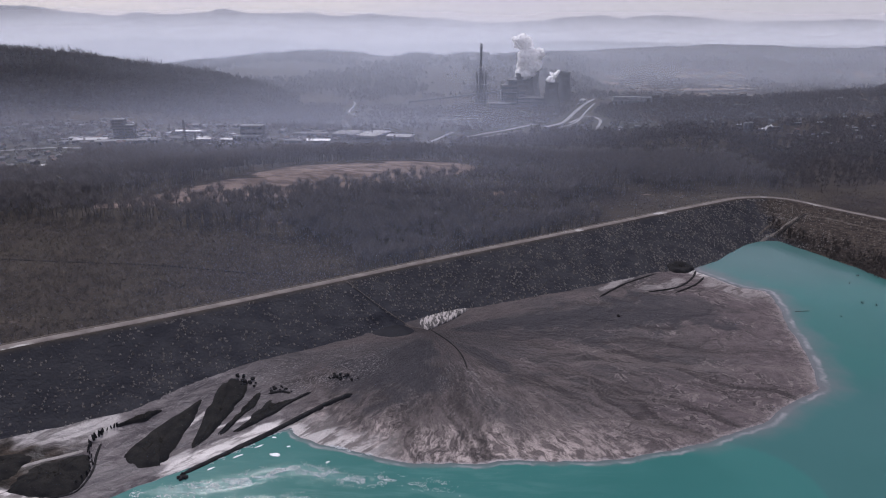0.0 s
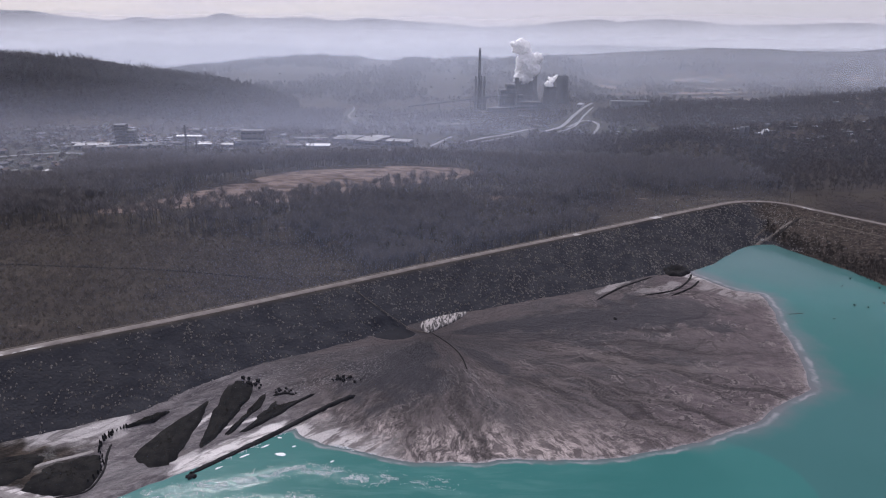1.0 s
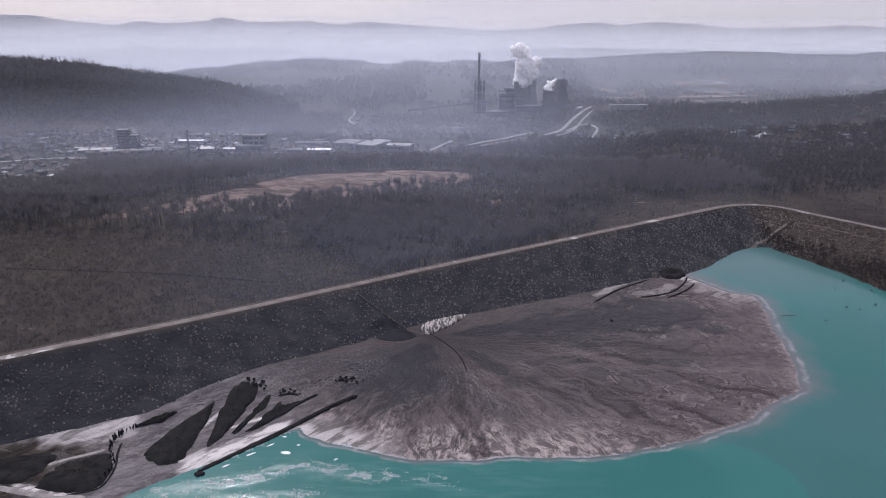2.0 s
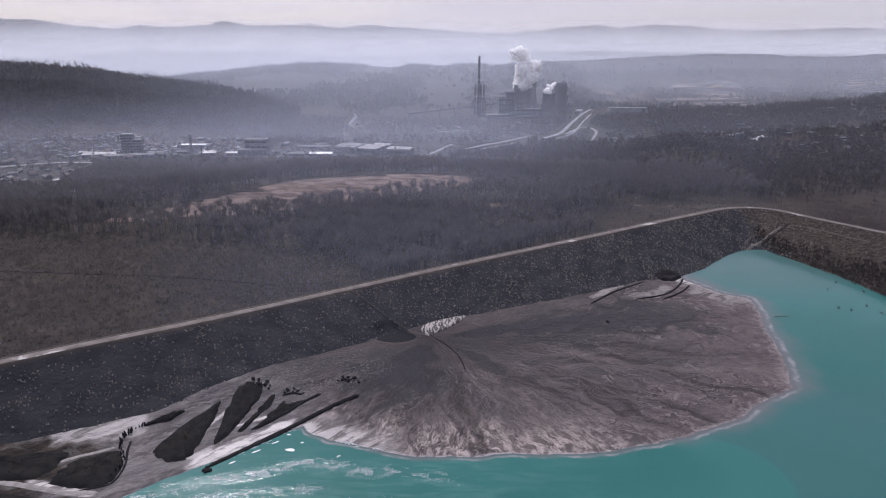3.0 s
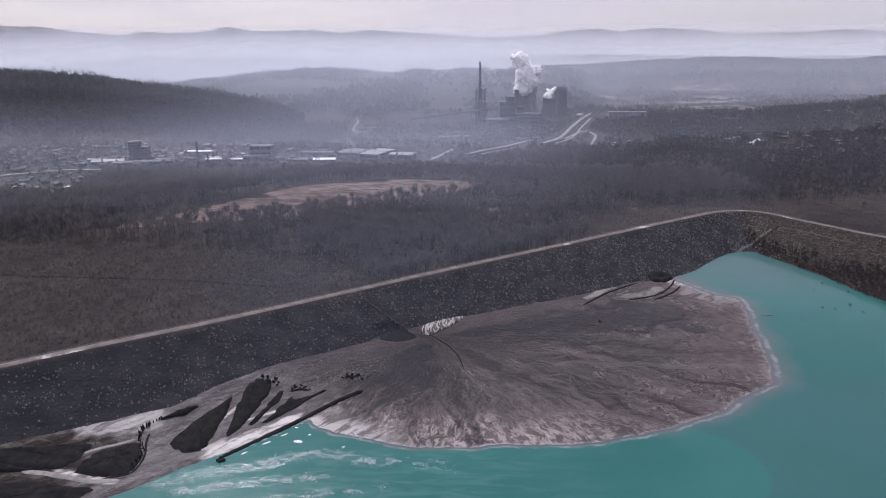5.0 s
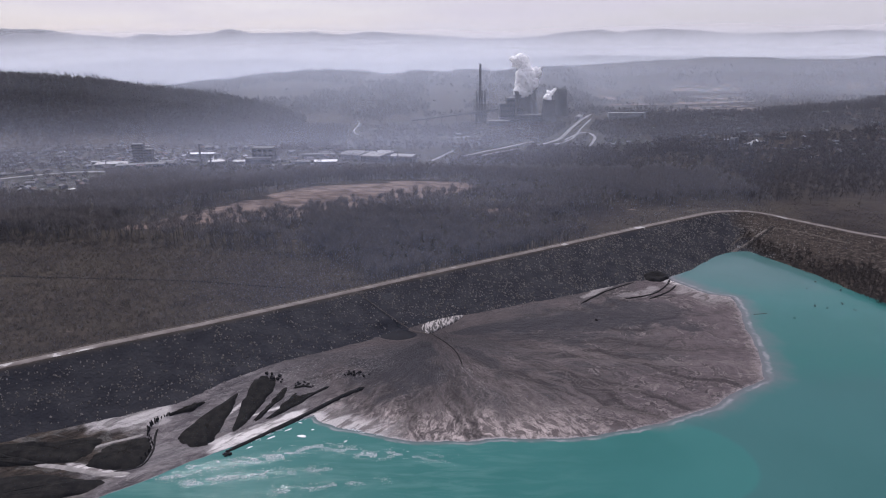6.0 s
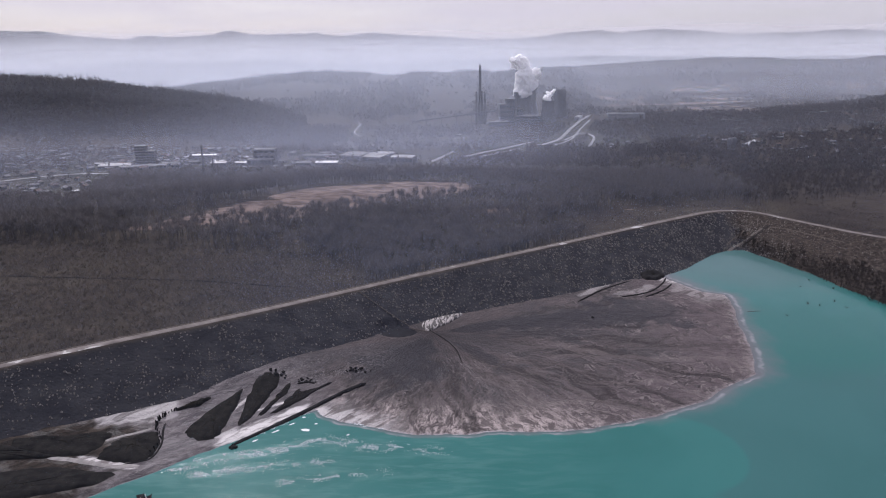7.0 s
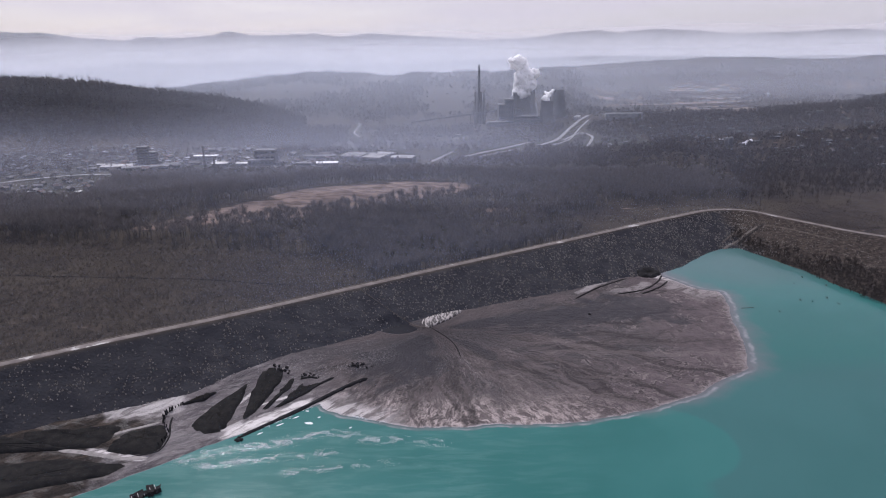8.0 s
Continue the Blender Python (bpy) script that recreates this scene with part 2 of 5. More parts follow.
def ground_material():
    m = Nodes("earth_and_grass", 0.95, 0.04)
    big, mid, fine = m.noise(0.012, 5.0), m.noise(0.09, 5.0), m.noise(0.9, 4.0)
    c = m.mix(m.span(big, 0.35, 0.65), (0.028, 0.023, 0.020), (0.052, 0.043, 0.032))
    c = m.mix(m.span(mid, 0.45, 0.7, 0, 0.6), c, (0.060, 0.047, 0.036))
    c = m.mix(m.span(m.noise(0.045, 6.0, stretch=(1, 2.2, 1), distort=0.5), 0.52, 0.64, 0, 0.55), c, (0.022, 0.019, 0.017))
    # pale stubble field
    straw = m.mix(m.span(m.noise(0.05, 6.0, stretch=(1, 3.5, 1), distort=0.6), 0.35, 0.62), (0.090, 0.066, 0.054), (0.215, 0.163, 0.137))
    c = m.mix(m.span(m.math("ADD", m.attr("field"), m.math("MULTIPLY", m.math("SUBTRACT", m.noise(0.03, 5.0, stretch=(0.6, 2.0, 1)), 0.5), 2.2)), 0.4, 0.6), c, straw)
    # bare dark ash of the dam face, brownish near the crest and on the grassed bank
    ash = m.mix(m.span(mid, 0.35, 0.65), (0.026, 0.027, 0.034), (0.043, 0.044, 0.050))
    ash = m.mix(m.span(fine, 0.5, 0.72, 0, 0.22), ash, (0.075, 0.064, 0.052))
    # fall in brightness towards the west, painted into the ash colour
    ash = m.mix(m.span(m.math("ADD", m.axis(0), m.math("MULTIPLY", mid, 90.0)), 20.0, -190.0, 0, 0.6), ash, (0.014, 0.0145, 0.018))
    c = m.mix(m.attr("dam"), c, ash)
    bank = m.mix(m.span(m.noise(0.35, 6.0, stretch=(1, 1, 3)), 0.38, 0.66), (0.028, 0.024, 0.022), (0.074, 0.060, 0.051))
    c = m.mix(m.span(m.math("ADD", m.attr("bank"), m.math("MULTIPLY", m.math("SUBTRACT", mid, 0.5), 0.8)), 0.35, 0.65), c, bank)
    # meadows and yards in the far valley
    yard = m.mix(m.span(m.noise(0.03, 3.0), 0.4, 0.6), (0.030, 0.031, 0.024), (0.060, 0.055, 0.048))
    c = m.mix(m.span(m.math("ADD", m.attr("town"), m.math("MULTIPLY", m.math("SUBTRACT", big, 0.5), 1.2)), 0.45, 0.6), c, yard)
    c = m.mix(m.span(fine, 0.55, 0.8, 0, 0.35), c, (0.03, 0.024, 0.018))
    m.bump(m.math("ADD", m.noise(0.5, 5.0), m.math("MULTIPLY", fine, 0.5)), 0.7, 1.0)
    return m.done(c)


def mud_material():
    m = Nodes("ash_mud", 0.7, 0.06)
    x, y, z = m.axis(0), m.axis(1), m.axis(2)
    warp = m.noise(0.035, 3.0)
    dx, dy = m.math("SUBTRACT", x, float(APEX[0])), m.math("SUBTRACT", y, float(APEX[1]))
    r = m.math("SQRT", m.math("ADD", m.math("MULTIPLY", dx, dx), m.math("MULTIPLY", dy, dy)))
    th = m.math("ADD", m.math("ARCTAN2", dy, dx), m.math("MULTIPLY", warp, 0.22))
    polar = m.joinxyz(m.math("ADD", m.math("MULTIPLY", th, 60.0), m.math("MULTIPLY", m.noise(0.11, 3.0), 1.2)), m.math("MULTIPLY", r, 0.26), 0.0)
    coarse = m.joinxyz(m.math("MULTIPLY", th, 14.0), m.math("MULTIPLY", r, 0.06), 3.0)
    streak, broad = m.noise(0.6, 8.0, polar, 0.68, distort=0.15), m.noise(0.5, 5.0, coarse, 0.6, distort=0.25)
    grain, patch, mott = m.noise(1.5, 4.0), m.noise(0.03, 5.0), m.noise(0.34, 6.0)
    fall = m.math("ADD", z, m.math("MULTIPLY", m.math("SUBTRACT", broad, 0.5), 3.2))
    sector = m.noise(1.0, 3.0, m.joinxyz(m.math("MULTIPLY", th, 3.2), m.math("MULTIPLY", r, 0.012), 9.0))
    dark = m.mix(m.span(streak, 0.34, 0.66), (0.069, 0.063, 0.066), (0.094, 0.084, 0.086))
    brown = m.mix(m.span(streak, 0.34, 0.66), (0.084, 0.072, 0.072), (0.122, 0.103, 0.102))
    pale = m.mix(m.span(m.math("ADD", m.math("MULTIPLY", streak, 0.8), m.math("MULTIPLY", mott, 0.2)), 0.45, 0.56), (0.135, 0.114, 0.111), (0.47, 0.405, 0.383))
    calm_pale = m.mix(m.span(streak, 0.40, 0.60), (0.096, 0.080, 0.083), (0.134, 0.110, 0.113))
    south = m.span(m.math("ARCTAN2", dy, dx), -0.55, -1.15)
    pale = m.mix(m.math("MAXIMUM", south, m.span(z, 0.35, 0.05, 0, 0.2)), calm_pale, pale)
    c = m.mix(m.span(m.math("ADD", m.math("ADD", sector, m.math("MULTIPLY", patch, 0.5)), m.math("MULTIPLY", m.math("SUBTRACT", broad, 0.5), 0.5)), 0.66, 0.86), dark, brown)
    c = m.mix(m.span(m.math("ADD", fall, m.math("MULTIPLY", m.math("SUBTRACT", streak, 0.5), 3.6)), 0.95, 2.1), pale, c)
    # thin meandering rills, their lit and dark sides painted in colour
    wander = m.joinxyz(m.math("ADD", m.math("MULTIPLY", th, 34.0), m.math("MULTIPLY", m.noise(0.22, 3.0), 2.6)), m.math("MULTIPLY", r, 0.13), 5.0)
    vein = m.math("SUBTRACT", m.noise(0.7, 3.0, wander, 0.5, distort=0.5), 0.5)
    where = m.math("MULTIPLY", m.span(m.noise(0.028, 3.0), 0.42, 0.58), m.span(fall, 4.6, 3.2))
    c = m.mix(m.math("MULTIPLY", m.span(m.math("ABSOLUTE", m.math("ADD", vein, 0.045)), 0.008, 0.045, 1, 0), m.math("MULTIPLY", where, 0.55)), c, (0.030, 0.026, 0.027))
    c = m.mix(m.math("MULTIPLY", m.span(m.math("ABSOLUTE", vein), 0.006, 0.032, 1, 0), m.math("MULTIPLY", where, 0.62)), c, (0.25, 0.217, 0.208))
    # winding channels, some coloured dark, some light
    c = m.mix(m.math("MULTIPLY", m.attr("cut"), m.span(z, 5.2, 1.5, 0.15, 0.75)), c, (0.034, 0.029, 0.029))
    c = m.mix(m.math("MULTIPLY", m.attr("thread"), m.span(z, 4.6, 3.0, 0.0, 0.30)), c, (0.22, 0.188, 0.18))
    c = m.mix(m.math("MULTIPLY", m.attr("damp"), m.span(streak, 0.36, 0.6, 1.0, 0.85)), c, (0.043, 0.042, 0.048))
    speck = m.noise(2.4, 3.0, m.joinxyz(m.math("MULTIPLY", th, 95.0), m.math("MULTIPLY", r, 0.55), 1.0), 0.7)
    c = m.mix(m.span(speck, 0.54, 0.62, 0, 0.14), c, (0.026, 0.021, 0.021))
    c = m.mix(m.span(speck, 0.43, 0.36, 0, 0.10), c, (0.22, 0.185, 0.175))
    # white crust at the water's edge
    edge = m.math("ADD", z, m.math("MULTIPLY", m.math("SUBTRACT", grain, 0.5), 0.2))
    c = m.mix(m.math("MULTIPLY", m.span(edge, 0.03, 0.13, 1, 0), m.math("MULTIPLY", m.span(mott, 0.40, 0.56, 0.15, 0.9), m.math("ADD", 0.4, m.math("MULTIPLY", south, 0.6)))), c, (0.40, 0.37, 0.375))
    c = m.mix(m.span(grain, 0.5, 0.8, 0, 0.3), c, (0.03, 0.027, 0.027))
    # wet, silty flats beside the dyke
    wet = m.attr("wet")
    down = m.math("ADD", m.math("MULTIPLY", x, 0.77), m.math("MULTIPLY", y, 0.64))
    side = m.math("SUBTRACT", m.math("MULTIPLY", y, 0.77), m.math("MULTIPLY", x, 0.64))
    bed = m.joinxyz(m.math("MULTIPLY", down, 0.28), side, 0.0)
    flow = m.noise(0.22, 6.0, bed, 0.62, distort=0.5)
    silt = m.mix(m.span(flow, 0.38, 0.62), (0.082, 0.074, 0.079), (0.165, 0.149, 0.152))
    silt = m.mix(m.math("MULTIPLY", m.span(m.math("ABSOLUTE", m.math("SUBTRACT", m.noise(0.2, 4.0, bed, distort=1.2), 0.5)), 0.003, 0.014, 1, 0), 0.6), silt, (0.26, 0.243, 0.24))
    c = m.mix(wet, c, silt)
    turf = m.mix(m.span(flow, 0.4, 0.62), (0.020, 0.0165, 0.014), (0.060, 0.047, 0.037))
    c = m.mix(m.attr("turf"), c, turf)
    # sparkling glints along the channels, painted as pale specks
    glints = m.math("MULTIPLY", m.attr("glints"), m.span(m.noise(2.6, 4.0, polar, 0.6, distort=0.6), 0.55, 0.62))
    c = m.mix(m.math("MULTIPLY", glints, 0.55), c, (0.36, 0.335, 0.33))
    # pale silt crust, together with sun glare on wet mud painted white
    c = m.mix(m.attr("crust"), c, m.mix(m.span(flow, 0.42, 0.52), (0.20, 0.18, 0.175), (0.56, 0.53, 0.52)))
    dry = m.noise(0.10, 5.0, stretch=(1, 1.6, 1), distort=0.5)
    sheen = m.math("MAXIMUM", m.math("MULTIPLY", m.span(dry, 0.50, 0.62), 0.6), m.attr("sheen"))
    m.put(m.math("ADD", 0.05, m.math("MULTIPLY", m.math("MULTIPLY", wet, sheen), 0.45)), m.bsdf.inputs["Specular IOR Level"])
    rough = m.math("SUBTRACT", 0.75, m.math("MULTIPLY", m.math("MULTIPLY", sheen, wet), 0.38))
    rough = m.math("SUBTRACT", rough, m.math("MULTIPLY", m.span(edge, 0.12, 0.3, 1, 0), 0.22), True)
    fine = m.noise(0.9, 6.0, polar, 0.7, distort=0.1)
    c = m.mix(m.math("MULTIPLY", m.span(fine, 0.56, 0.64), m.math("SUBTRACT", 0.16, m.math("MULTIPLY", wet, 0.1))), c, (0.016, 0.014, 0.015))
    c = m.mix(m.math("MULTIPLY", m.span(fine, 0.42, 0.33), m.math("MULTIPLY", m.span(fall, 4.5, 1.5), 0.30)), c, (0.20, 0.175, 0.165))
    h = m.math("ADD", m.math("ADD", m.math("MULTIPLY", streak, 1.2), m.math("MULTIPLY", fine, -0.7)), m.math("MULTIPLY", grain, 0.3))
    m.bump(m.math("MULTIPLY", h, m.math("SUBTRACT", 1.0, m.math("MULTIPLY", sheen, 0.4))), 1.0, 1.5)
    return m.done(c, rough)


def water_material():
    m = Nodes("milky_turquoise_water", 0.14, 0.22)
    m.bsdf.inputs["IOR"].default_value = 1.33
    big = m.noise(0.012, 3.0, distort=0.5)
    c = m.mix(m.span(big, 0.35, 0.65), (0.021, 0.114, 0.104), (0.031, 0.135, 0.125))
    # a greyer current beyond a curved front
    c = m.mix(m.span(m.math("ADD", m.attr("front"), m.math("MULTIPLY", m.math("SUBTRACT", m.noise(0.08, 4.0), 0.5), 0.2)), 0.2, 0.8, 0, 0.6), c, (0.036, 0.102, 0.103))
    # paler towards the far inlet
    c = m.mix(m.span(m.math("ADD", m.attr("far_pale"), m.math("MULTIPLY", m.math("SUBTRACT", m.noise(0.03, 4.0), 0.5), 0.4)), 0.1, 1.0, 0, 0.7), c, (0.072, 0.135, 0.135))
    # sun glint on ripples, imitated by lighter streaks in the water colour
    glint_streaks = m.math("MULTIPLY", m.attr("ripple_glint"), m.span(m.noise(0.11, 6.0, stretch=(0.45, 2.2, 1), rough=0.65, distort=0.6), 0.42, 0.68))
    c = m.mix(m.math("MULTIPLY", glint_streaks, 0.55), c, (0.075, 0.185, 0.172))
    # silty shallows and a line of scum along the fan
    halo = m.math("ADD", m.attr("shallow"), m.math("MULTIPLY", m.math("SUBTRACT", m.noise(0.06, 5.0), 0.5), 0.7))
    c = m.mix(m.span(halo, 0.25, 1.0, 0, 0.85), c, (0.125, 0.125, 0.135))
    bed = m.math("ADD", m.attr("depth"), m.math("MULTIPLY", m.math("SUBTRACT", m.noise(0.22, 5.0, distort=0.8), 0.5), 0.22))
    c = m.mix(m.span(bed, -0.34, -0.02, 0, 0.7), c, (0.112, 0.108, 0.117))
    scum = m.math("MULTIPLY", m.span(m.math("ABSOLUTE", m.math("ADD", bed, 0.17)), 0.0, 0.10, 1, 0), m.span(m.noise(0.09, 4.0), 0.40, 0.65, 0.05, 0.55))
    c = m.mix(scum, c, (0.33, 0.32, 0.34))
    ripple = m.math("ADD", m.noise(1.5, 4.0, stretch=(1, 1.7, 1), distort=0.3), m.math("MULTIPLY", m.noise(4.5, 3.0, stretch=(1, 1.4, 1)), 0.4))
    calm = m.span(m.noise(0.02, 3.0), 0.35, 0.6, 0.05, 0.13)
    chop = m.math("MULTIPLY", m.attr("chop"), m.span(m.noise(0.25, 4.0, stretch=(1, 1.5, 1)), 0.38, 0.6))
    m.bump(m.math("MULTIPLY", ripple, m.math("ADD", calm, m.math("MULTIPLY", chop, 0.38))), 1.0, 0.16)
    return m.done(c)


MAT_GROUND, MAT_MUD, MAT_WATER = ground_material(), mud_material(), water_material()
MAT_MOSS = simple("dark_overgrown_ash", (0.012, 0.0115, 0.0115), (0.025, 0.0235, 0.0215), 0.3, 0.95, 0.02, bump=0.9)
MAT_DYKE = simple("black_wet_ash", (0.012, 0.0115, 0.012), (0.026, 0.024, 0.024), 0.4, 0.8, 0.05, bump=0.8)
MAT_BARK = simple("grey_bark", (0.075, 0.062, 0.052), (0.16, 0.14, 0.12), 1.5, 0.95, 0.2)


def leafless(name, a, b, glow=0.45):
    """Thin twigs or blades that also let light through."""
    m = Nodes(name, 0.95, 0.15)
    c = m.mix(m.island(), a, b)
    m.n.remove(m.bsdf)
    front, back, mx = m.n.new("ShaderNodeBsdfDiffuse"), m.n.new("ShaderNodeBsdfTranslucent"), m.n.new("ShaderNodeMixShader")
    m.l.new(c, front.inputs["Color"])
    m.l.new(c, back.inputs["Color"])
    mx.inputs["Fac"].default_value = glow
    m.l.new(front.outputs[0], mx.inputs[1])
    m.l.new(back.outputs[0], mx.inputs[2])
    m.l.new(mx.outputs[0], m.out.inputs["Surface"])
    return m.mat


MAT_TWIG = leafless("bare_twigs", (0.074, 0.067, 0.066), (0.170, 0.154, 0.147))
MAT_SCRUB = leafless("dry_scrub", (0.033, 0.028, 0.025), (0.080, 0.067, 0.056))
MAT_STRAW = leafless("bleached_grass", (0.13, 0.120, 0.111), (0.39, 0.363, 0.336))
MAT_SHRUB = leafless("dark_shrubs", (0.034, 0.030, 0.029), (0.078, 0.067, 0.061))
MAT_DRY = leafless("dry_grass", (0.048, 0.040, 0.034), (0.120, 0.098, 0.081))
MAT_STEMS = leafless("young_stems", (0.066, 0.056, 0.046), (0.160, 0.134, 0.108))
MAT_FAR_WOOD = leafless("far_wood", (0.040, 0.036, 0.035), (0.090, 0.080, 0.073))

# ---------------------------------------------------------------- ground: one sheet to the horizon


def graded(lo, hi, fine, far_lo, far_hi, growth):
    mid = list(np.arange(lo, hi + 0.01, fine))
    up, d = [], fine
    while (up[-1] if up else hi) < far_hi:
        d *= growth
        up.append((up[-1] if up else hi) + d)
    down, d = [], fine
    while (down[-1] if down else lo) > far_lo:
        d *= growth
        down.append((down[-1] if down else lo) - d)
    return np.array(down[::-1] + mid + up)


def sheet(xs, ys):
    gx, gy = np.meshgrid(xs, ys)
    ny, nx = gx.shape
    i = np.arange(ny * nx).reshape(ny, nx)
    quads = np.stack([i[:-1, :-1], i[:-1, 1:], i[1:, 1:], i[1:, :-1]], -1).reshape(-1, 4)
    return gx, gy, quads


def field_mask(x, y):
    """Pale stubble fields behind the wood."""
    centre = 646 + 0.36 * (x + 130) - 0.0006 * np.minimum(x + 40, 0) ** 2
    width = np.interp(x, (-310, -250, -150, -60, 20, 40), (2, 30, 50, 42, 22, 0))
    a = np.clip(1.25 * (1 - np.abs(y - centre) / np.maximum(width, 1)), 0, 1) * (x > -290) * (x < 40)
    b = np.clip(1 - np.hypot((x - 60) / 45, (y - 615) / 22), 0, 1)
    c = np.clip(1 - np.hypot((x - 215) / 90, (y - 625) / 26), 0, 1)
    strips = 0.75 * (fbm(x / 190, y / 34, 94) > 0.54) * step(x, 420, 560) * step(y, 1600, 1750) * (1 - step(y, 2350, 2600))
    return np.minimum(np.maximum.reduce([a * 1.6, b, c * 0.45 * (fbm(x / 8, y / 5, 93) > 0.46), strips]), 1)


def town_mask(x, y):
    a = step(y, 850, 900) * (1 - step(y, 1040, 1150)) * (1 - step(x, -20, 60))
    a = np.maximum(a, step(y, 640, 680) * (1 - step(y, 1000, 1100)) * (1 - step(x + 0.25 * (y - 700), -420, -380)))
    b = step(y, 1010, 1080) * (1 - step(y, 1450, 1700)) * step(x, -260, -160) * (1 - step(x, 330, 400))
    c = 0.45 * step(y, 1650, 1900)
    return np.maximum(np.maximum(a, b), c)


gx, gy, quads = sheet(graded(-260, 360, 2.0, -5200, 5200, 1.06), graded(170, 640, 2.0, -900, 4950, 1.034))
gap = crest_gap(gx, gy)
gz = ground_height(gx, gy, gap)
bank = step(gx, 225, 285) * step(gap, -1, 8)
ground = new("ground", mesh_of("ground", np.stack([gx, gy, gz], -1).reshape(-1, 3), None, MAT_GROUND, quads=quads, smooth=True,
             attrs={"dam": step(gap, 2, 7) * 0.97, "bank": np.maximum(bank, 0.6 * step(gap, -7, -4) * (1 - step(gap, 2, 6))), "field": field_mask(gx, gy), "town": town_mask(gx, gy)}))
tagged(ground, "dark winter ground with dry grass, dam face of black ash and far hills", "ground", kind="structure")

# the ash fan with its flats
fx, fy, fq = sheet(np.arange(-330, 232, 0.8), np.arange(90, 452, 0.8))
fz = fan_height(fx, fy)


def streams(n, seed, wander, keep, start=(2, 60), fan_out=(-2.6, 0.75)):
    """Rills: many drops run down the fan, turning with the uneven ground, and wear it where they meet."""
    rng = np.random.default_rng(seed)
    g, r0 = rng.uniform(*fan_out, n), rng.uniform(*start, n)
    x, y = APEX[0] + np.cos(g) * r0, APEX[1] + np.sin(g) * r0
    worn, drift = np.zeros(fx.shape), rng.normal(0, 0.15, n)
    life = rng.integers(60, 330, n)
    for k in range(330):
        away = np.arctan2(y - APEX[1], x - APEX[0])
        drift = 0.92 * drift + rng.normal(0, 0.07, n)
        turn = away + wander * (fbm(x / 9, y / 9, seed, 3) - 0.44) + drift
        x, y = x + 0.62 * np.cos(turn), y + 0.62 * np.sin(turn)
        i, j = np.round((x + 330) / 0.8).astype(int), np.round((y - 90) / 0.8).astype(int)
        ok = (i > 0) & (i < fx.shape[1] - 1) & (j > 0) & (j < fx.shape[0] - 1) & (k < life)
        np.add.at(worn, (j[ok], i[ok]), 1.0)
    return np.clip(worn / keep, 0, 1) ** 0.8


cut = streams(1100, 301, 2.9, 8.0)
thread = np.maximum(streams(150, 302, 3.6, 2.0, (32, 85), (-1.3, -0.15)), 0.8 * streams(60, 303, 4.4, 3.0, (40, 75), (-2.2, -1.1)))
fz = fz + 0.10 * thread * step(fz, 0.3, 0.9) - 0.30 * cut * step(fz, 0.3, 0.9)
keep = ((fz > -1.2) & (fz > ground_height(fx, fy) - 1.5)).ravel()
fq = fq[keep[fq].any(1)]
along = (fx + 58) * 0.77 + (fy - 242) * 0.64
wet = step(-along + 0.12 * (fx + 60), -24, 6) * (1 - step(fx, -45, -10))
fn = fbm(fx / 9, fy / 9, 91) - 0.47


def lobe(cx, cy, half_long, half_wide, turn):
    """A soft patch in the plan."""
    c, s = math.cos(radians(turn)), math.sin(radians(turn))
    u, v = ((fx - cx) * c + (fy - cy) * s) / half_long, (-(fx - cx) * s + (fy - cy) * c) / half_wide
    return step(1 - np.hypot(u, v) + 1.3 * fn, 0.0, 0.25)


# pale silt strips, and the sun's glare on the wet flats as white colour
crust = np.maximum.reduce([0.5 * lobe(-138, 234, 25, 9, 22), 0.6 * lobe(-96, 222, 9, 4, 30), lobe(-77, 230, 27, 4.2, 42), lobe(-93, 246, 14, 1.4, 62), lobe(-78, 244, 12, 1.2, 30), lobe(-102, 238, 12, 1.3, 40), lobe(-134, 201, 18, 2.0, -14), lobe(-131, 214, 9, 2.2, 35)])
tip = np.degrees(np.arctan2(fy - APEX[1], fx - APEX[0]))
out = np.hypot(fy - APEX[1], fx - APEX[0])


def sector(middle, half, near, far):
    """A dark, damp tongue of fresh ash that runs out from the inlet."""
    side = 1 - step(np.abs(tip - middle) + 26 * fn, half * 0.5, half)
    return side * step(out, near * 0.6, near) * (1 - step(out + 60 * fn, far * 0.7, far))


damp = np.maximum.reduce([0.8 * sector(-120, 26, 10, 70), 0.85 * sector(-98, 17, 10, 66), 0.7 * sector(-42, 11, 12, 62), 0.85 * sector(17, 12, 14, 185), 0.55 * sector(3, 9, 30, 120)])
crust = np.maximum(crust, (1 - step(fz, 0.2, 0.9 + 0.9 * fn)) * step(fz, -0.3, 0.0) * step(tip, -131, -127) * (1 - step(tip, -112, -92)))
crust = np.maximum(crust, 0.85 * (1 - step(np.hypot((fx - 172) / 24, (fy - 422) / 17) - fn, 0.5, 1.0)))
crust = np.maximum.reduce([crust, 0.36 * lobe(106, 396, 22, 3.0, 46), 0.28 * lobe(138, 396, 20, 4.5, 44), 0.2 * lobe(118, 386, 14, 4, 30)])
crust = np.maximum(crust, 0.3 * step(tip, 15, 21) * (1 - step(tip, 33, 38)) * step(out + 40 * fn, 178, 192))
sheen = np.maximum.reduce([lobe(-77, 230, 27, 4.6, 42), lobe(-140, 234, 22, 7, 22), lobe(-90, 220, 14, 5, 35), lobe(-72, 232, 26, 3.0, 42), lobe(-110, 212, 12, 7, 40) * 0.5])
turf = step(-fx + 30 * fn, 124, 140) * (1 - step(crust, 0.3, 0.6))
sheen = sheen * (1 - turf)


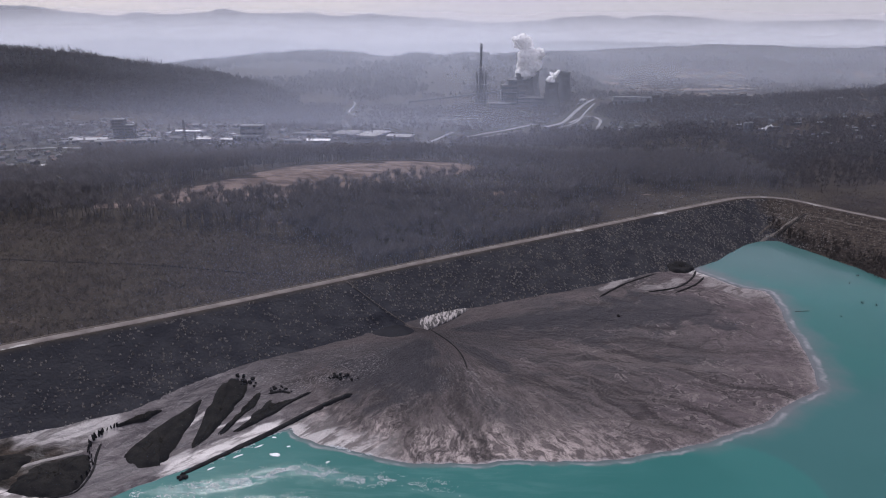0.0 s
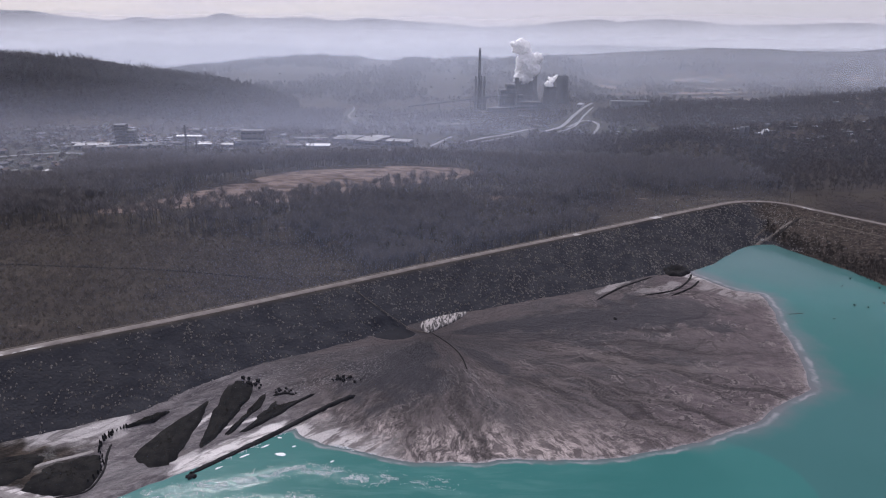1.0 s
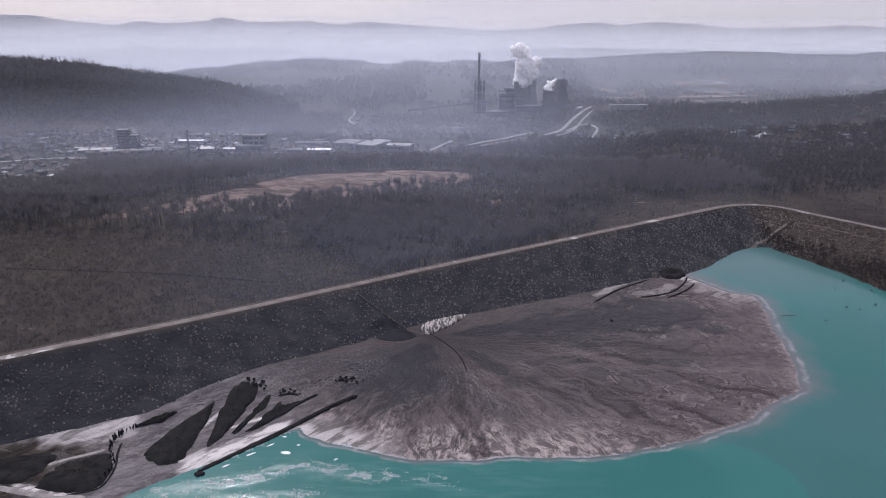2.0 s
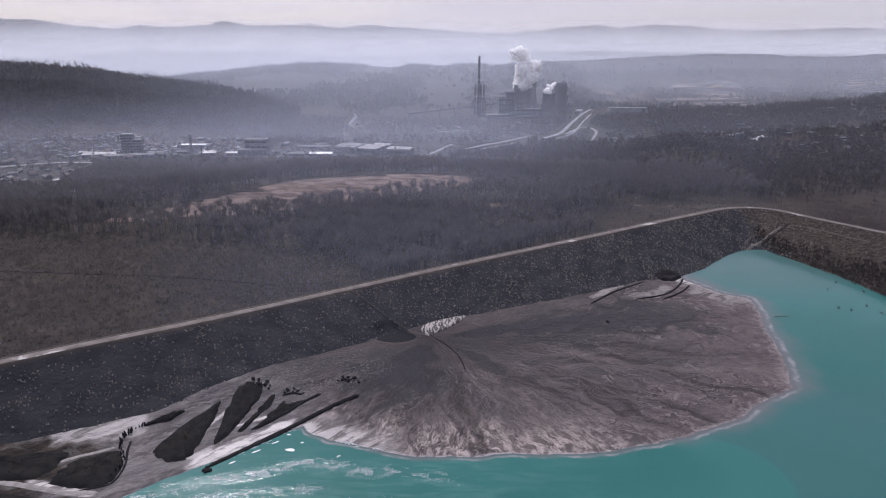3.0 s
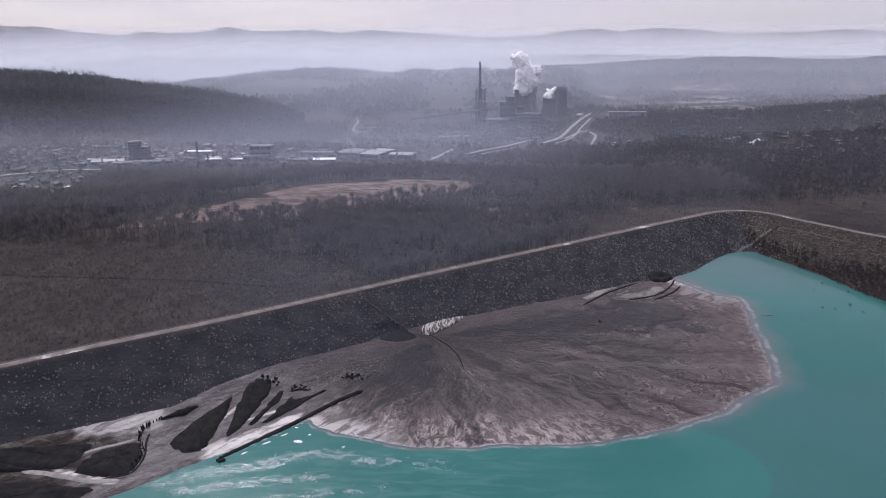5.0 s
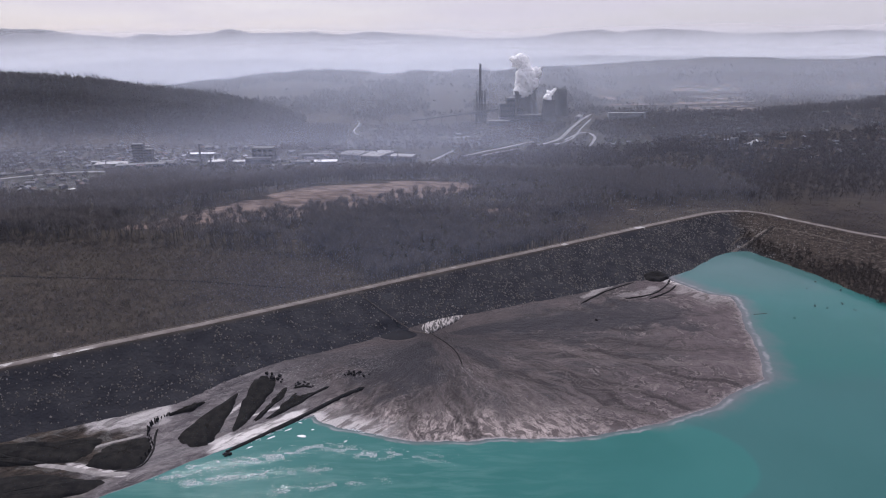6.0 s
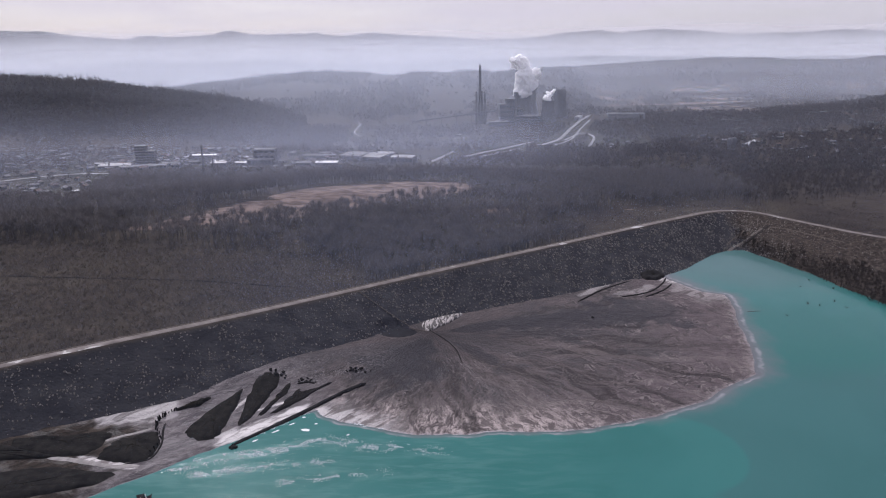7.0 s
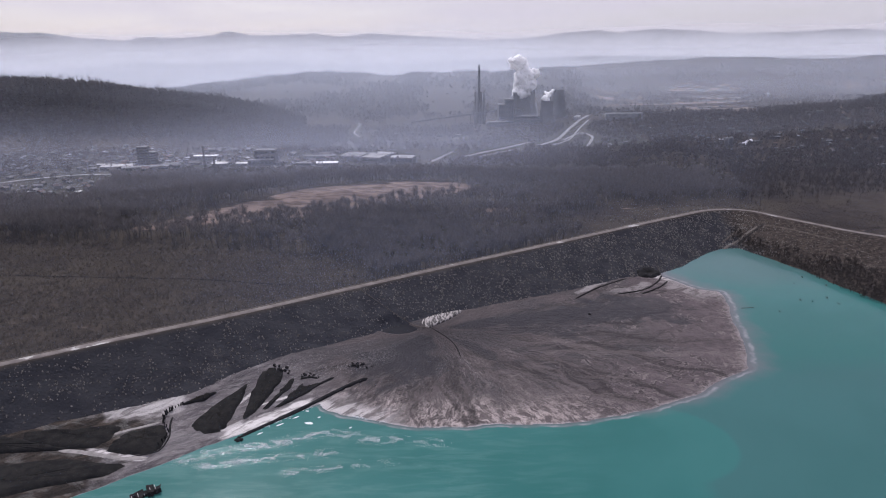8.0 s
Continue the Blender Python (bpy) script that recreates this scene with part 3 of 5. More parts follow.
def beside(points, reach):
    line = spline(points, 10)
    d = np.full(fx.shape, 1e9)
    for px, py in line:
        d = np.minimum(d, np.hypot(fx - px, fy - py))
    return 1 - step(d + 6 * fn, reach * 0.2, reach)


# where the painted glints lie, beside the channels
glints = np.maximum.reduce([beside([(9, 288), (14, 274), (20, 262), (27, 254), (31, 246)], 3.2), 0.8 * beside([(0, 275), (0, 262), (4, 250), (8, 240)], 2.6),
                          0.8 * beside([(-14, 309), (-28, 296), (-44, 286), (-62, 274), (-80, 268)], 2.8), 0.95 * beside([(-30, 288), (-48, 276), (-60, 268)], 12), 0.8 * beside([(-40, 300), (-62, 284), (-84, 268)], 8)])
fan = new("mud_flat", mesh_of("mud_flat", np.stack([fx, fy, fz], -1).reshape(-1, 3), None, MAT_MUD, quads=fq, smooth=True, attrs={"wet": wet, "crust": crust, "sheen": sheen, "turf": turf, "glints": glints, "cut": cut, "thread": thread, "damp": damp}))
tagged(fan, "fan of grey-brown ash mud with rills spreading into the pond", "mud flat", kind="structure")

# water
wx, wy, wq = sheet(graded(-200, 330, 2.5, -560, 520, 1.2), graded(150, 520, 2.5, -300, 555, 1.2))
depth = fan_height(wx, wy)
east = step(wx, 60, 130)
shallow = step(depth, -0.9 - 0.6 * east, 0.1) * (0.40 + 0.38 * east) * (wy > 90)


def near_line(points, reach):
    line = spline(points, 8)
    d = np.full(wx.shape, 1e9)
    for px, py in line:
        d = np.minimum(d, np.hypot(wx - px, (wy - py) * 1.4))
    return 1 - step(d, reach * 0.3, reach)


GLITTER = [(-106, 197), (-94, 203.5), (-81, 207), (-67, 210.5), (-61, 214), (-53, 217.5), (-40, 215.5), (-28, 210.5), (-18, 212), (0, 208.5)]
chop = np.maximum.reduce([near_line(GLITTER, 7.0), 0.75 * near_line([(-96, 193.5), (-74, 198.5), (-46, 202)], 6.0), 0.5 * near_line([(-60, 190), (-40, 194), (-15, 197)], 7.0), 0.05 * step(-wx, -90, 20) * (1 - step(wy, 214, 232))])
water = new("water", mesh_of("water", np.stack([wx, wy, np.zeros_like(wx)], -1).reshape(-1, 3), None, MAT_WATER, quads=wq, smooth=True, attrs={"depth": np.clip(depth, -4, 4), "shallow": shallow, "chop": chop, "far_pale": step(wy, 330, 480), "ripple_glint": (1 - step(wx, -10, 90)) * (1 - step(wy, 208, 236)), "front": step(np.hypot(wx - 98, wy - 208), 24, 29) * step(wx, 92, 112) * (1 - 0.7 * step(wy, 240, 300))}))
tagged(water, "milky turquoise pond water with fine ripples", "water", kind="structure")

# ---------------------------------------------------------------- track on the crest


def ribbon(name, line, half, lift, material, label, category, height=None, kind="structure", edge=0.12):
    """A road laid along a line in the plan, slightly crowned, with turned-down edges."""
    line = np.asarray(line, float)
    d = np.gradient(line, axis=0)
    n = np.stack([-d[:, 1], d[:, 0]], 1) / np.hypot(d[:, 0], d[:, 1])[:, None]
    offs = (-half - 0.15, -half, -half * 0.5, 0, half * 0.5, half, half + 0.15)
    drop = (-edge - lift, 0, 0.05, 0.09, 0.05, 0, -edge - lift)
    rows = []
    for o, z in zip(offs, drop):
        wob = 0.35 * (fbm(np.arange(len(line)) * 0.7, np.full(len(line), o), 61) - 0.5) * (abs(o) >= half)
        p = line + n * (o + wob)[:, None]
        base = ground_height(p[:, 0], p[:, 1]) if height is None else np.full(len(p), height)
        rows.append(np.column_stack([p, base + lift + z]))
    v = np.stack(rows, 1)
    k, w = v.shape[:2]
    i = np.arange(k * w).reshape(k, w)
    q = np.stack([i[:-1, :-1], i[:-1, 1:], i[1:, 1:], i[1:, :-1]], -1).reshape(-1, 4)[:, ::-1]
    ob = new(name, mesh_of(name, v.reshape(-1, 3), None, material, quads=q, smooth=True))
    return tagged(ob, label, category, kind=kind)


def track_material():
    m = Nodes("rutted_gravel", 0.9, 0.3)
    c = m.mix(m.span(m.noise(0.15, 5.0), 0.35, 0.65), (0.115, 0.099, 0.092), (0.175, 0.154, 0.145))
    c = m.mix(m.span(m.noise(1.2, 4.0), 0.5, 0.75, 0, 0.6), c, (0.09, 0.074, 0.062))
    puddle = m.span(m.noise(0.06, 4.0, stretch=(1, 1, 1)), 0.60, 0.64)
    m.bump(m.noise(1.5, 4.0), 0.4, 0.2)
    # bright sky reflected in puddles, painted as pale patches
    c = m.mix(m.math("MULTIPLY", m.span(m.noise(0.06, 3.0), 0.635, 0.65), 0.8), c, (0.50, 0.48, 0.46))
    return m.done(c, m.math("SUBTRACT", 0.9, m.math("MULTIPLY", puddle, 0.75)))


berm = CREST_LINE[: 16 * 17]
turned = np.gradient(berm, axis=0)
berm = berm + np.stack([-turned[:, 1], turned[:, 0]], 1) / np.hypot(turned[:, 0], turned[:, 1])[:, None] * 3.9
ribbon("verge", berm, 0.35, 0.02, simple("worn_verge", (0.07, 0.058, 0.05), (0.14, 0.12, 0.105), 0.3, 0.95, bump=0.5), "narrow worn strip beside the crest track", "path", height=CREST)
ribbon("road", CREST_LINE[: 16 * 17], 2.4, 0.06, track_material(), "pale rutted gravel track along the dam crest", "road", height=CREST)

# ---------------------------------------------------------------- bare trees


def bare_tree(seed, height=13.0, twigs=70, spread=3.2, trunk_sides=5):
    """Corners and triangles of a trunk with limbs, and of a crown of thin twigs."""
    rng = np.random.default_rng(seed)
    tv, tf = [], []

    def limb(a, b, ra, rb, sides):
        a, b = np.array(a, float), np.array(b, float)
        d = (b - a) / np.linalg.norm(b - a)
        u = np.cross(d, (0.3, 1, 0.2))
        u /= np.linalg.norm(u)
        w = np.cross(d, u)
        base = len(tv)
        for p, r in ((a, ra), (b, rb)):
            for i in range(sides):
                g = 2 * math.pi * i / sides
                tv.append(p + r * (math.cos(g) * u + math.sin(g) * w))
        for i in range(sides):
            j = (i + 1) % sides
            tf.append((base + i, base + j, base + sides + j))
            tf.append((base + i, base + sides + j, base + sides + i))

    lean = rng.normal(0, 0.25, 2)
    top = np.array((lean[0] * 2, lean[1] * 2, height * 0.72))
    fork = np.array((lean[0], lean[1], height * 0.38))
    limb((0, 0, -0.6), fork, 0.24, 0.17, trunk_sides)
    limb(fork, top, 0.17, 0.05, 3)
    ends = [top]
    for k in range(4):
        g = rng.uniform(0, 2 * math.pi)
        s = fork + (top - fork) * rng.uniform(0, 0.6)
        e = s + np.array((math.cos(g) * spread * 0.55, math.sin(g) * spread * 0.55, height * rng.uniform(0.18, 0.34)))
        limb(s, e, 0.09, 0.03, 3)
        ends.append(e)
    cv, cf = [], []
    for k in range(twigs):
        e = ends[rng.integers(len(ends))] + rng.normal(0, 0.7, 3)
        g, rise = rng.uniform(0, 2 * math.pi), rng.uniform(0.7, 2.4)
        d = np.array((math.cos(g), math.sin(g), rise))
        d /= np.linalg.norm(d)
        L = rng.uniform(1.6, 3.6)
        w = np.cross(d, rng.normal(0, 1, 3))
        w *= rng.uniform(0.09, 0.20) / np.linalg.norm(w)
        b = len(cv)
        cv += [e - w, e + w, e + d * L]
        cf.append((b, b + 1, b + 2))
    return (np.array(tv), np.array(tf)), (np.array(cv), np.array(cf))


def scatter(name, templates, spots, scales, material, label, category, seed, extra=None):
    """Many alike plants joined into one mesh."""
    rng = np.random.default_rng(seed)
    vs, fs, base = [], [], 0
    pick = rng.integers(len(templates), size=len(spots))
    turn = rng.uniform(0, 2 * math.pi, len(spots))
    for k, (tv, tf) in enumerate(templates):
        idx = np.where(pick == k)[0]
        if not len(idx):
            continue
        c, s, q = np.cos(turn[idx])[:, None], np.sin(turn[idx])[:, None], scales[idx][:, None]
        x = (tv[None, :, 0] * c - tv[None, :, 1] * s) * q + spots[idx, 0:1]
        y = (tv[None, :, 0] * s + tv[None, :, 1] * c) * q + spots[idx, 1:2]
        z = tv[None, :, 2] * q + spots[idx, 2:3]
        vs.append(np.stack([x, y, z], -1).reshape(-1, 3))
        fs.append((tf[None] + (np.arange(len(idx)) * len(tv))[:, None, None]).reshape(-1, 3) + base)
        base += len(idx) * len(tv)
    ob = new(name, mesh_of(name, np.concatenate(vs), np.concatenate(fs), material))
    return tagged(ob, label, category, kind="stuff")


def merged(a, b):
    return np.concatenate([a[0], b[0]]), np.concatenate([a[1], b[1] + len(a[0])])


def spread_spots(n, x0, x1, y0, y1, keep_fn, seed):
    rng = np.random.default_rng(seed)
    p = np.column_stack([rng.uniform(x0, x1, n), rng.uniform(y0, y1, n)])
    chance = keep_fn(p[:, 0], p[:, 1])
    p = p[rng.uniform(0, 1, n) < chance]
    return np.column_stack([p, ground_height(p[:, 0], p[:, 1]) - 0.1])


def shrubland(x, y):
    """Young plantation behind the dam: one towards the west, none by the old wood."""
    edge = np.interp(x, (-520, -367, -269, -172, -113, -75, -51, -20), (530, 519, 511, 494, 471, 443, 410, 340)) + 34 * (fbm(x / 26, y / 26, 43) - 0.47)
    return 1 - step(y, edge - 14, edge + 14)


def wood_chance(x, y):
    g = crest_gap(x, y)
    clump = 0.45 + 0.7 * (fbm(x / 45, y / 45, 44) > 0.44)
    inside = (g < -17) * (1 - shrubland(x, y)) * (1 - (field_mask(x, y) > 0.12)) * (1 - (town_mask(x, y) > 0.5))
    clear = 1 - 0.995 * step(x, 90, 130) * (1 - step(y, 590 + 0.15 * (x - 130), 640 + 0.2 * (x - 130)))
    return inside * clump * clear


near_trees = [bare_tree(s, h, 74, 2.6, 4) for s, h in ((1, 13), (2, 15), (3, 11), (4, 14), (5, 12))]
spots = spread_spots(16000, -600, 330, 380, 800, wood_chance, 71)
rng = np.random.default_rng(5)
size = rng.uniform(0.9, 1.5, len(spots))
# the trees nearest to the dam stand singly
lone = np.where((crest_gap(spots[:, 0], spots[:, 1]) > -42) & (spots[:, 0] < 150))[0][:230]
tree_meshes = [(mesh_of("trunk", *t[0], MAT_BARK), mesh_of("crown", *t[1], MAT_TWIG)) for t in near_trees]
for k in lone:
    t = thing("tree", pose(*spots[k], 0, 0, float(k * 137 % 360)) @ Matrix.Scale(float(size[k]), 4), "leafless grey-brown tree at the edge of the winter wood", "tree", "trees at the wood's edge")
    for nm, me in zip(("trunk", "crown"), tree_meshes[k % 5]):
        ob = new(nm, me)
        ob.parent = t
spots, size = np.delete(spots, lone, 0), np.delete(size, lone)
scatter("wood_trunks", [t[0] for t in near_trees], spots, size, MAT_BARK, "many thin grey trunks of a leafless wood", "woodland", 9)
scatter("wood_crowns", [t[1] for t in near_trees], spots, size, MAT_TWIG, "grey-brown leafless crowns of a winter wood", "woodland", 9)

mid_trees = [merged(*bare_tree(s, h, 50, 3.2, 3)) for s, h in ((11, 12), (12, 14), (13, 11))]


def far_crown(seed, height=12.0, leaves=38, leaf=1.0, wide=3.1):
    rng = np.random.default_rng(seed)
    v, f = [], []
    for k in range(leaves):
        z = height * (0.15 + 0.85 * rng.uniform() ** 0.8)
        w = wide * math.sqrt(max(0.02, 1 - ((z / height - 0.6) / 0.46) ** 2))
        g = rng.uniform(0, 2 * math.pi)
        c = np.array((math.cos(g) * w * rng.uniform(0.2, 1), math.sin(g) * w * rng.uniform(0.2, 1), z))
        b = len(v)
        for _ in range(3):
            v.append(c + rng.normal(0, 1, 3) * (0.55 * leaf, 0.55 * leaf, 0.8 * leaf))
        f.append((b, b + 1, b + 2))
    return np.array(v), np.array(f)


far_trees = [far_crown(s, h, 26, 1.6) for s, h in ((21, 11), (22, 13), (23, 10), (24, 12))]
slender_trees = [far_crown(s, h, 30, 1.1, 1.5) for s, h in ((91, 15), (92, 18), (93, 21), (94, 13))]
hill_trees = [far_crown(s, h, 24, 2.3) for s, h in ((25, 11), (26, 14), (27, 12), (28, 15))]


VALLEY_ROADS = (([(172, 1130), (215, 1210), (267, 1374), (328, 1559), (383, 1712)], 3.6), ([(224, 1201), (276, 1301), (286, 1227), (251, 1108)], 2.4), ([(-21, 942), (15, 1060)], 2.4),
                ([(27, 997), (70, 1060), (111, 1108), (164, 1177)], 3.0), ([(-157, 1263), (-190, 1363), (-199, 1531), (-224, 1647)], 1.4), ([(-20, 1227), (66, 1254)], 3.5),
                ([(-700, 700), (-600, 780), (-540, 840), (-497, 858), (-400, 862), (-310, 916), (-189, 926)], 2.4), ([(40, 985), (84, 1040), (130, 1090)], 1.8), ([(196, 1128), (240, 1215), (290, 1374), (350, 1559)], 1.8))


def off_roads(x, y):
    free = np.ones(x.shape)
    for line, half in VALLEY_ROADS:
        for px, py in spline(line, 10):
            free = np.where((np.abs(x - px) < half + 9) & (py - y < 42) & (py - y > -12), 0.0, free)
    return free


def far_chance(x, y):
    town = town_mask(x, y)
    patch = fbm(x / 110, y / 110, 47)
    open_right = 0.35 * (x > 330) * (patch > 0.50)
    hill = (y > 1150) & (x < -330)
    return np.where(hill | ((y > 1070) & (x < -330)), 0.12, np.where(town > 0.5, (0.30 + 0.4 * (patch > 0.52)) * np.where((x > -520) & (x < 0) & (y > 862) & (y < 1060), 0.18, 1.0), 0.9 - open_right)) * (field_mask(x, y) < 0.1) * (np.abs(x) < y * 0.78 + 40) * off_roads(x, y)


spots = spread_spots(24000, -1000, 1000, 790, 1450, far_chance, 72)
scatter("far_wood", far_trees, spots, np.random.default_rng(6).uniform(0.7, 1.1, len(spots)), MAT_FAR_WOOD, "dark leafless woods across the valley floor", "woodland", 10)
spots = spread_spots(9000, 60, 900, 560, 800, lambda x, y: wood_chance(x, y) * (x > 320), 76)
scatter("east_wood", [t for t in mid_trees], spots, np.random.default_rng(7).uniform(0.55, 0.9, len(spots)), MAT_SCRUB, "brown leafless wood beyond the dam corner", "woodland", 12)
spots = spread_spots(11000, -1350, -330, 1150, 1560, lambda x, y: step(y, 1150, 1290), 73)
scatter("hill_wood", hill_trees, spots, np.random.default_rng(8).uniform(0.9, 1.7, len(spots)), MAT_FAR_WOOD, "dense leafless wood covering the western hill", "woodland", 13)
spots = spread_spots(24000, -1900, 2000, 1500, 2750, lambda x, y: 0.9 * (fbm(x / 120, y / 160, 48, 5) > 0.45) * (np.abs(x) < y * 0.75) * (1 - ((y < 1650) & (x > -150) & (x < 360))), 74)
scatter("distant_wood", hill_trees, spots, np.random.default_rng(9).uniform(0.9, 1.5, len(spots)) * (1 - 0.4 * step(spots[:, 0], 300, 600)), MAT_FAR_WOOD, "wooded patches on the distant hills", "woodland", 14)


def sapling(seed):
    rng = np.random.default_rng(seed)
    v, f = [], []
    for k in range(14):
        g, rise, L = rng.uniform(0, 2 * math.pi), rng.uniform(0.7, 2.2), rng.uniform(1.2, 3.0)
        d = np.array((math.cos(g), math.sin(g), rise))
        d *= L / np.linalg.norm(d)
        w = np.cross(d, (0.1, 0.2, 1))
        w *= 0.09 / (np.linalg.norm(w) + 1e-6)
        o = np.array((rng.normal(0, 0.2), rng.normal(0, 0.2), -0.1))
        b = len(v)
        v += [o - w, o + w, o + d]
        f.append((b, b + 1, b + 2))
    return np.array(v), np.array(f)


def tuft(seed):
    """A clump of dry grass: drooping blades round a low dome."""
    rng = np.random.default_rng(seed)
    v, f = [], []
    for k in range(9):
        g, L = 2 * math.pi * k / 9 + rng.normal(0, 0.2), rng.uniform(0.35, 0.7)
        o = np.array((math.cos(g), math.sin(g), 0))
        w = np.array((-math.sin(g), math.cos(g), 0)) * rng.uniform(0.16, 0.28)
        top = np.array((rng.normal(0, 0.06), rng.normal(0, 0.06), rng.uniform(0.35, 0.6)))
        b = len(v)
        v += [o * L - w - (0, 0, 0.1), o * L + w - (0, 0, 0.1), top]
        f.append((b, b + 1, b + 2))
    return np.array(v), np.array(f)


saplings, tufts = [sapling(s) for s in range(31, 36)], [tuft(s) for s in range(41, 46)]
spots = spread_spots(29000, -520, -30, 240, 540, lambda x, y: (crest_gap(x, y) < -7) * shrubland(x, y), 75)
scatter("young_plantation", saplings, spots, np.random.default_rng(10).gamma(6.0, 0.15, len(spots)), MAT_STEMS, "leafless brown saplings and scrub behind the dam", "scrub", 15)
spots = spread_spots(90000, -330, 330, 160, 580, lambda x, y: (crest_gap(x, y) > 5) * (crest_gap(x, y) < 56) * (fan_height(x, y) < ground_height(x, y)) * (0.5 + 1.0 * (fbm(x / 16, y / 16, 52) > 0.47)) * (0.55 + 0.45 * step(x, -170, 0)), 77)
scatter("dam_tufts", tufts, spots, np.random.default_rng(11).uniform(0.35, 1.1, len(spots)) * (1.25 + 0.35 * step(spots[:, 0], -60, 100)) * (1 - 0.5 * step(spots[:, 0], 262, 285)), MAT_STRAW, "bleached grass tufts dotted over the dark dam face", "grass", 16)
spots = spread_spots(12000, 215, 420, 380, 640, lambda x, y: (ground_height(x, y) > 0.3) * step(x, 225, 290) * (np.abs(crest_gap(x, y)) > 4) * (fbm(x / 14, y / 14, 53) > 0.40), 78)
scatter("bank_scrub", saplings, spots, np.random.default_rng(12).uniform(0.25, 0.6, len(spots)), MAT_DRY, "brown dry grass and reeds on the eastern bank", "scrub", 17)
spots = spread_spots(5200, 225, 330, 360, 520, lambda x, y: (ground_height(x, y) > -0.9) * (ground_height(x, y) < 6.0 + 12 * (fbm(x / 20, y / 20, 55) - 0.45)) * step(x, 243, 256), 79)
scatter("shore_shrubs", mid_trees, spots, np.random.default_rng(13).uniform(0.18, 0.5, len(spots)), MAT_SHRUB, "dark leafless shrubs along the eastern shore", "scrub", 18)
spots = spread_spots(9000, 60, 420, 440, 680, lambda x, y: (crest_gap(x, y) < -7) * (1 - (fbm(x / 22, y / 22, 57) < 0.40)) * (wood_chance(x, y) < 0.2), 80)
scatter("clearing_scrub", saplings, spots, np.random.default_rng(14).uniform(0.25, 0.75, len(spots)), MAT_SCRUB, "low dry scrub in the clearing behind the dam", "scrub", 19)
spots = spread_spots(1500, -1400, -380, 1440, 1540, lambda x, y: 0.15 + 0.85 * (fbm(x / 25, y / 25, 58) > 0.47), 82)
scatter("ridge_trees", slender_trees, spots, np.random.default_rng(15).uniform(1.0, 1.7, len(spots)), MAT_FAR_WOOD, "taller trees along the crest of the western hill", "woodland", 20)

# ---------------------------------------------------------------- mounds, dykes and rubble on the flats


def surface(x, y):
    """The top of mud or ground at one place."""
    a, b = np.array([float(x)]), np.array([float(y)])
    return float(max(ground_height(a, b)[0], fan_height(a, b)[0], -0.05))


def mound(name, outline, height, label, material=None, seed=1, steep=0.35, rings=9, rough=0.35):
    """A heap with a given outline in the plan, steep sides and an uneven back."""
    corners = [np.array(p, float) for p in outline]
    edge = np.array([a + (b - a) * s for a, b in zip(corners, corners[1:] + corners[:1]) for s in np.linspace(0, 1, 9, endpoint=False)])
    edge = (np.roll(edge, 2, 0) + np.roll(edge, 1, 0) + edge + np.roll(edge, -1, 0) + np.roll(edge, -2, 0)) / 5
    n = len(edge)
    k = np.arange(n)
    edge = edge + 2.4 * np.column_stack([fbm(k * 0.35, np.full(n, 3.0), seed, 3) - 0.45, fbm(k * 0.35, np.full(n, 9.0), seed + 5, 3) - 0.45])
    mid = edge.mean(0)
    v = []
    for r in range(rings):
        s = r / (rings - 1)
        p = edge + (mid - edge) * s
        base = np.maximum(fan_height(p[:, 0], p[:, 1]), np.maximum(ground_height(p[:, 0], p[:, 1]), 0.0))
        z = base - 0.5 + (height + 0.5) * (1 - (1 - min(s / steep, 1)) ** 2) * (0.75 + 0.5 * fbm(p[:, 0] / 4, p[:, 1] / 4, seed + 9, 3)) + (0.0 if r == 0 else 1.0) * 1.8 * rough * (fbm(p[:, 0] / 1.6, p[:, 1] / 1.2, seed + 2, 3) - 0.45)
        v.append(np.column_stack([p, z]))
    v = np.concatenate(v)
    i = np.arange(rings * n).reshape(rings, n)
    j = np.roll(i, -1, 1)
    q = np.stack([i[:-1], j[:-1], j[1:], i[1:]], -1).reshape(-1, 4)
    ob = new(name, mesh_of(name, v, None, material or MAT_MOSS, quads=q, smooth=True))
    return tagged(ob, label, "mound")


MOUND = "steep dark mound of overgrown ash on the wet flats"
mound("earth_mound", [(-180, 213), (-170, 215.3), (-158, 217.5), (-145, 221.3), (-139, 221), (-140.5, 215), (-142, 207), (-149.5, 203), (-162.5, 204), (-178, 206)], 1.1, "broad dark mound with a grassy top beside the wet flats", seed=2)
mound("earth_mound", [(-139, 213.5), (-135.4, 217.9), (-129, 220.5), (-123.8, 223.6), (-119.6, 219.7), (-116.7, 211.7), (-116.9, 205), (-119.7, 201.3), (-129, 199.6), (-140.5, 202), (-140.5, 207)], 1.2, "rounded dark mound with a steep curved edge", seed=3)
mound("earth_mound", [(-111.4, 221.5), (-111.2, 227.5), (-105.6, 241.5), (-95.2, 258.5), (-94.4, 246), (-94.4, 223), (-96.5, 216.8), (-103.4, 215.2)], 1.3, "wedge-shaped dark mound of ash on the wet flats", seed=4)
mound("earth_mound", [(-90, 225), (-92, 251), (-91.4, 265), (-86.8, 271), (-79, 268), (-80.5, 255), (-84.5, 240), (-86.5, 230)], 1.1, "long dark mound of ash with a ribbed side", seed=5)
mound("earth_mound", [(-84, 233), (-79.5, 246), (-77, 258), (-74, 266), (-72.5, 261), (-76, 248), (-81, 236)], 0.7, "thin dark strip of ash between pale silt", seed=13, steep=0.5)
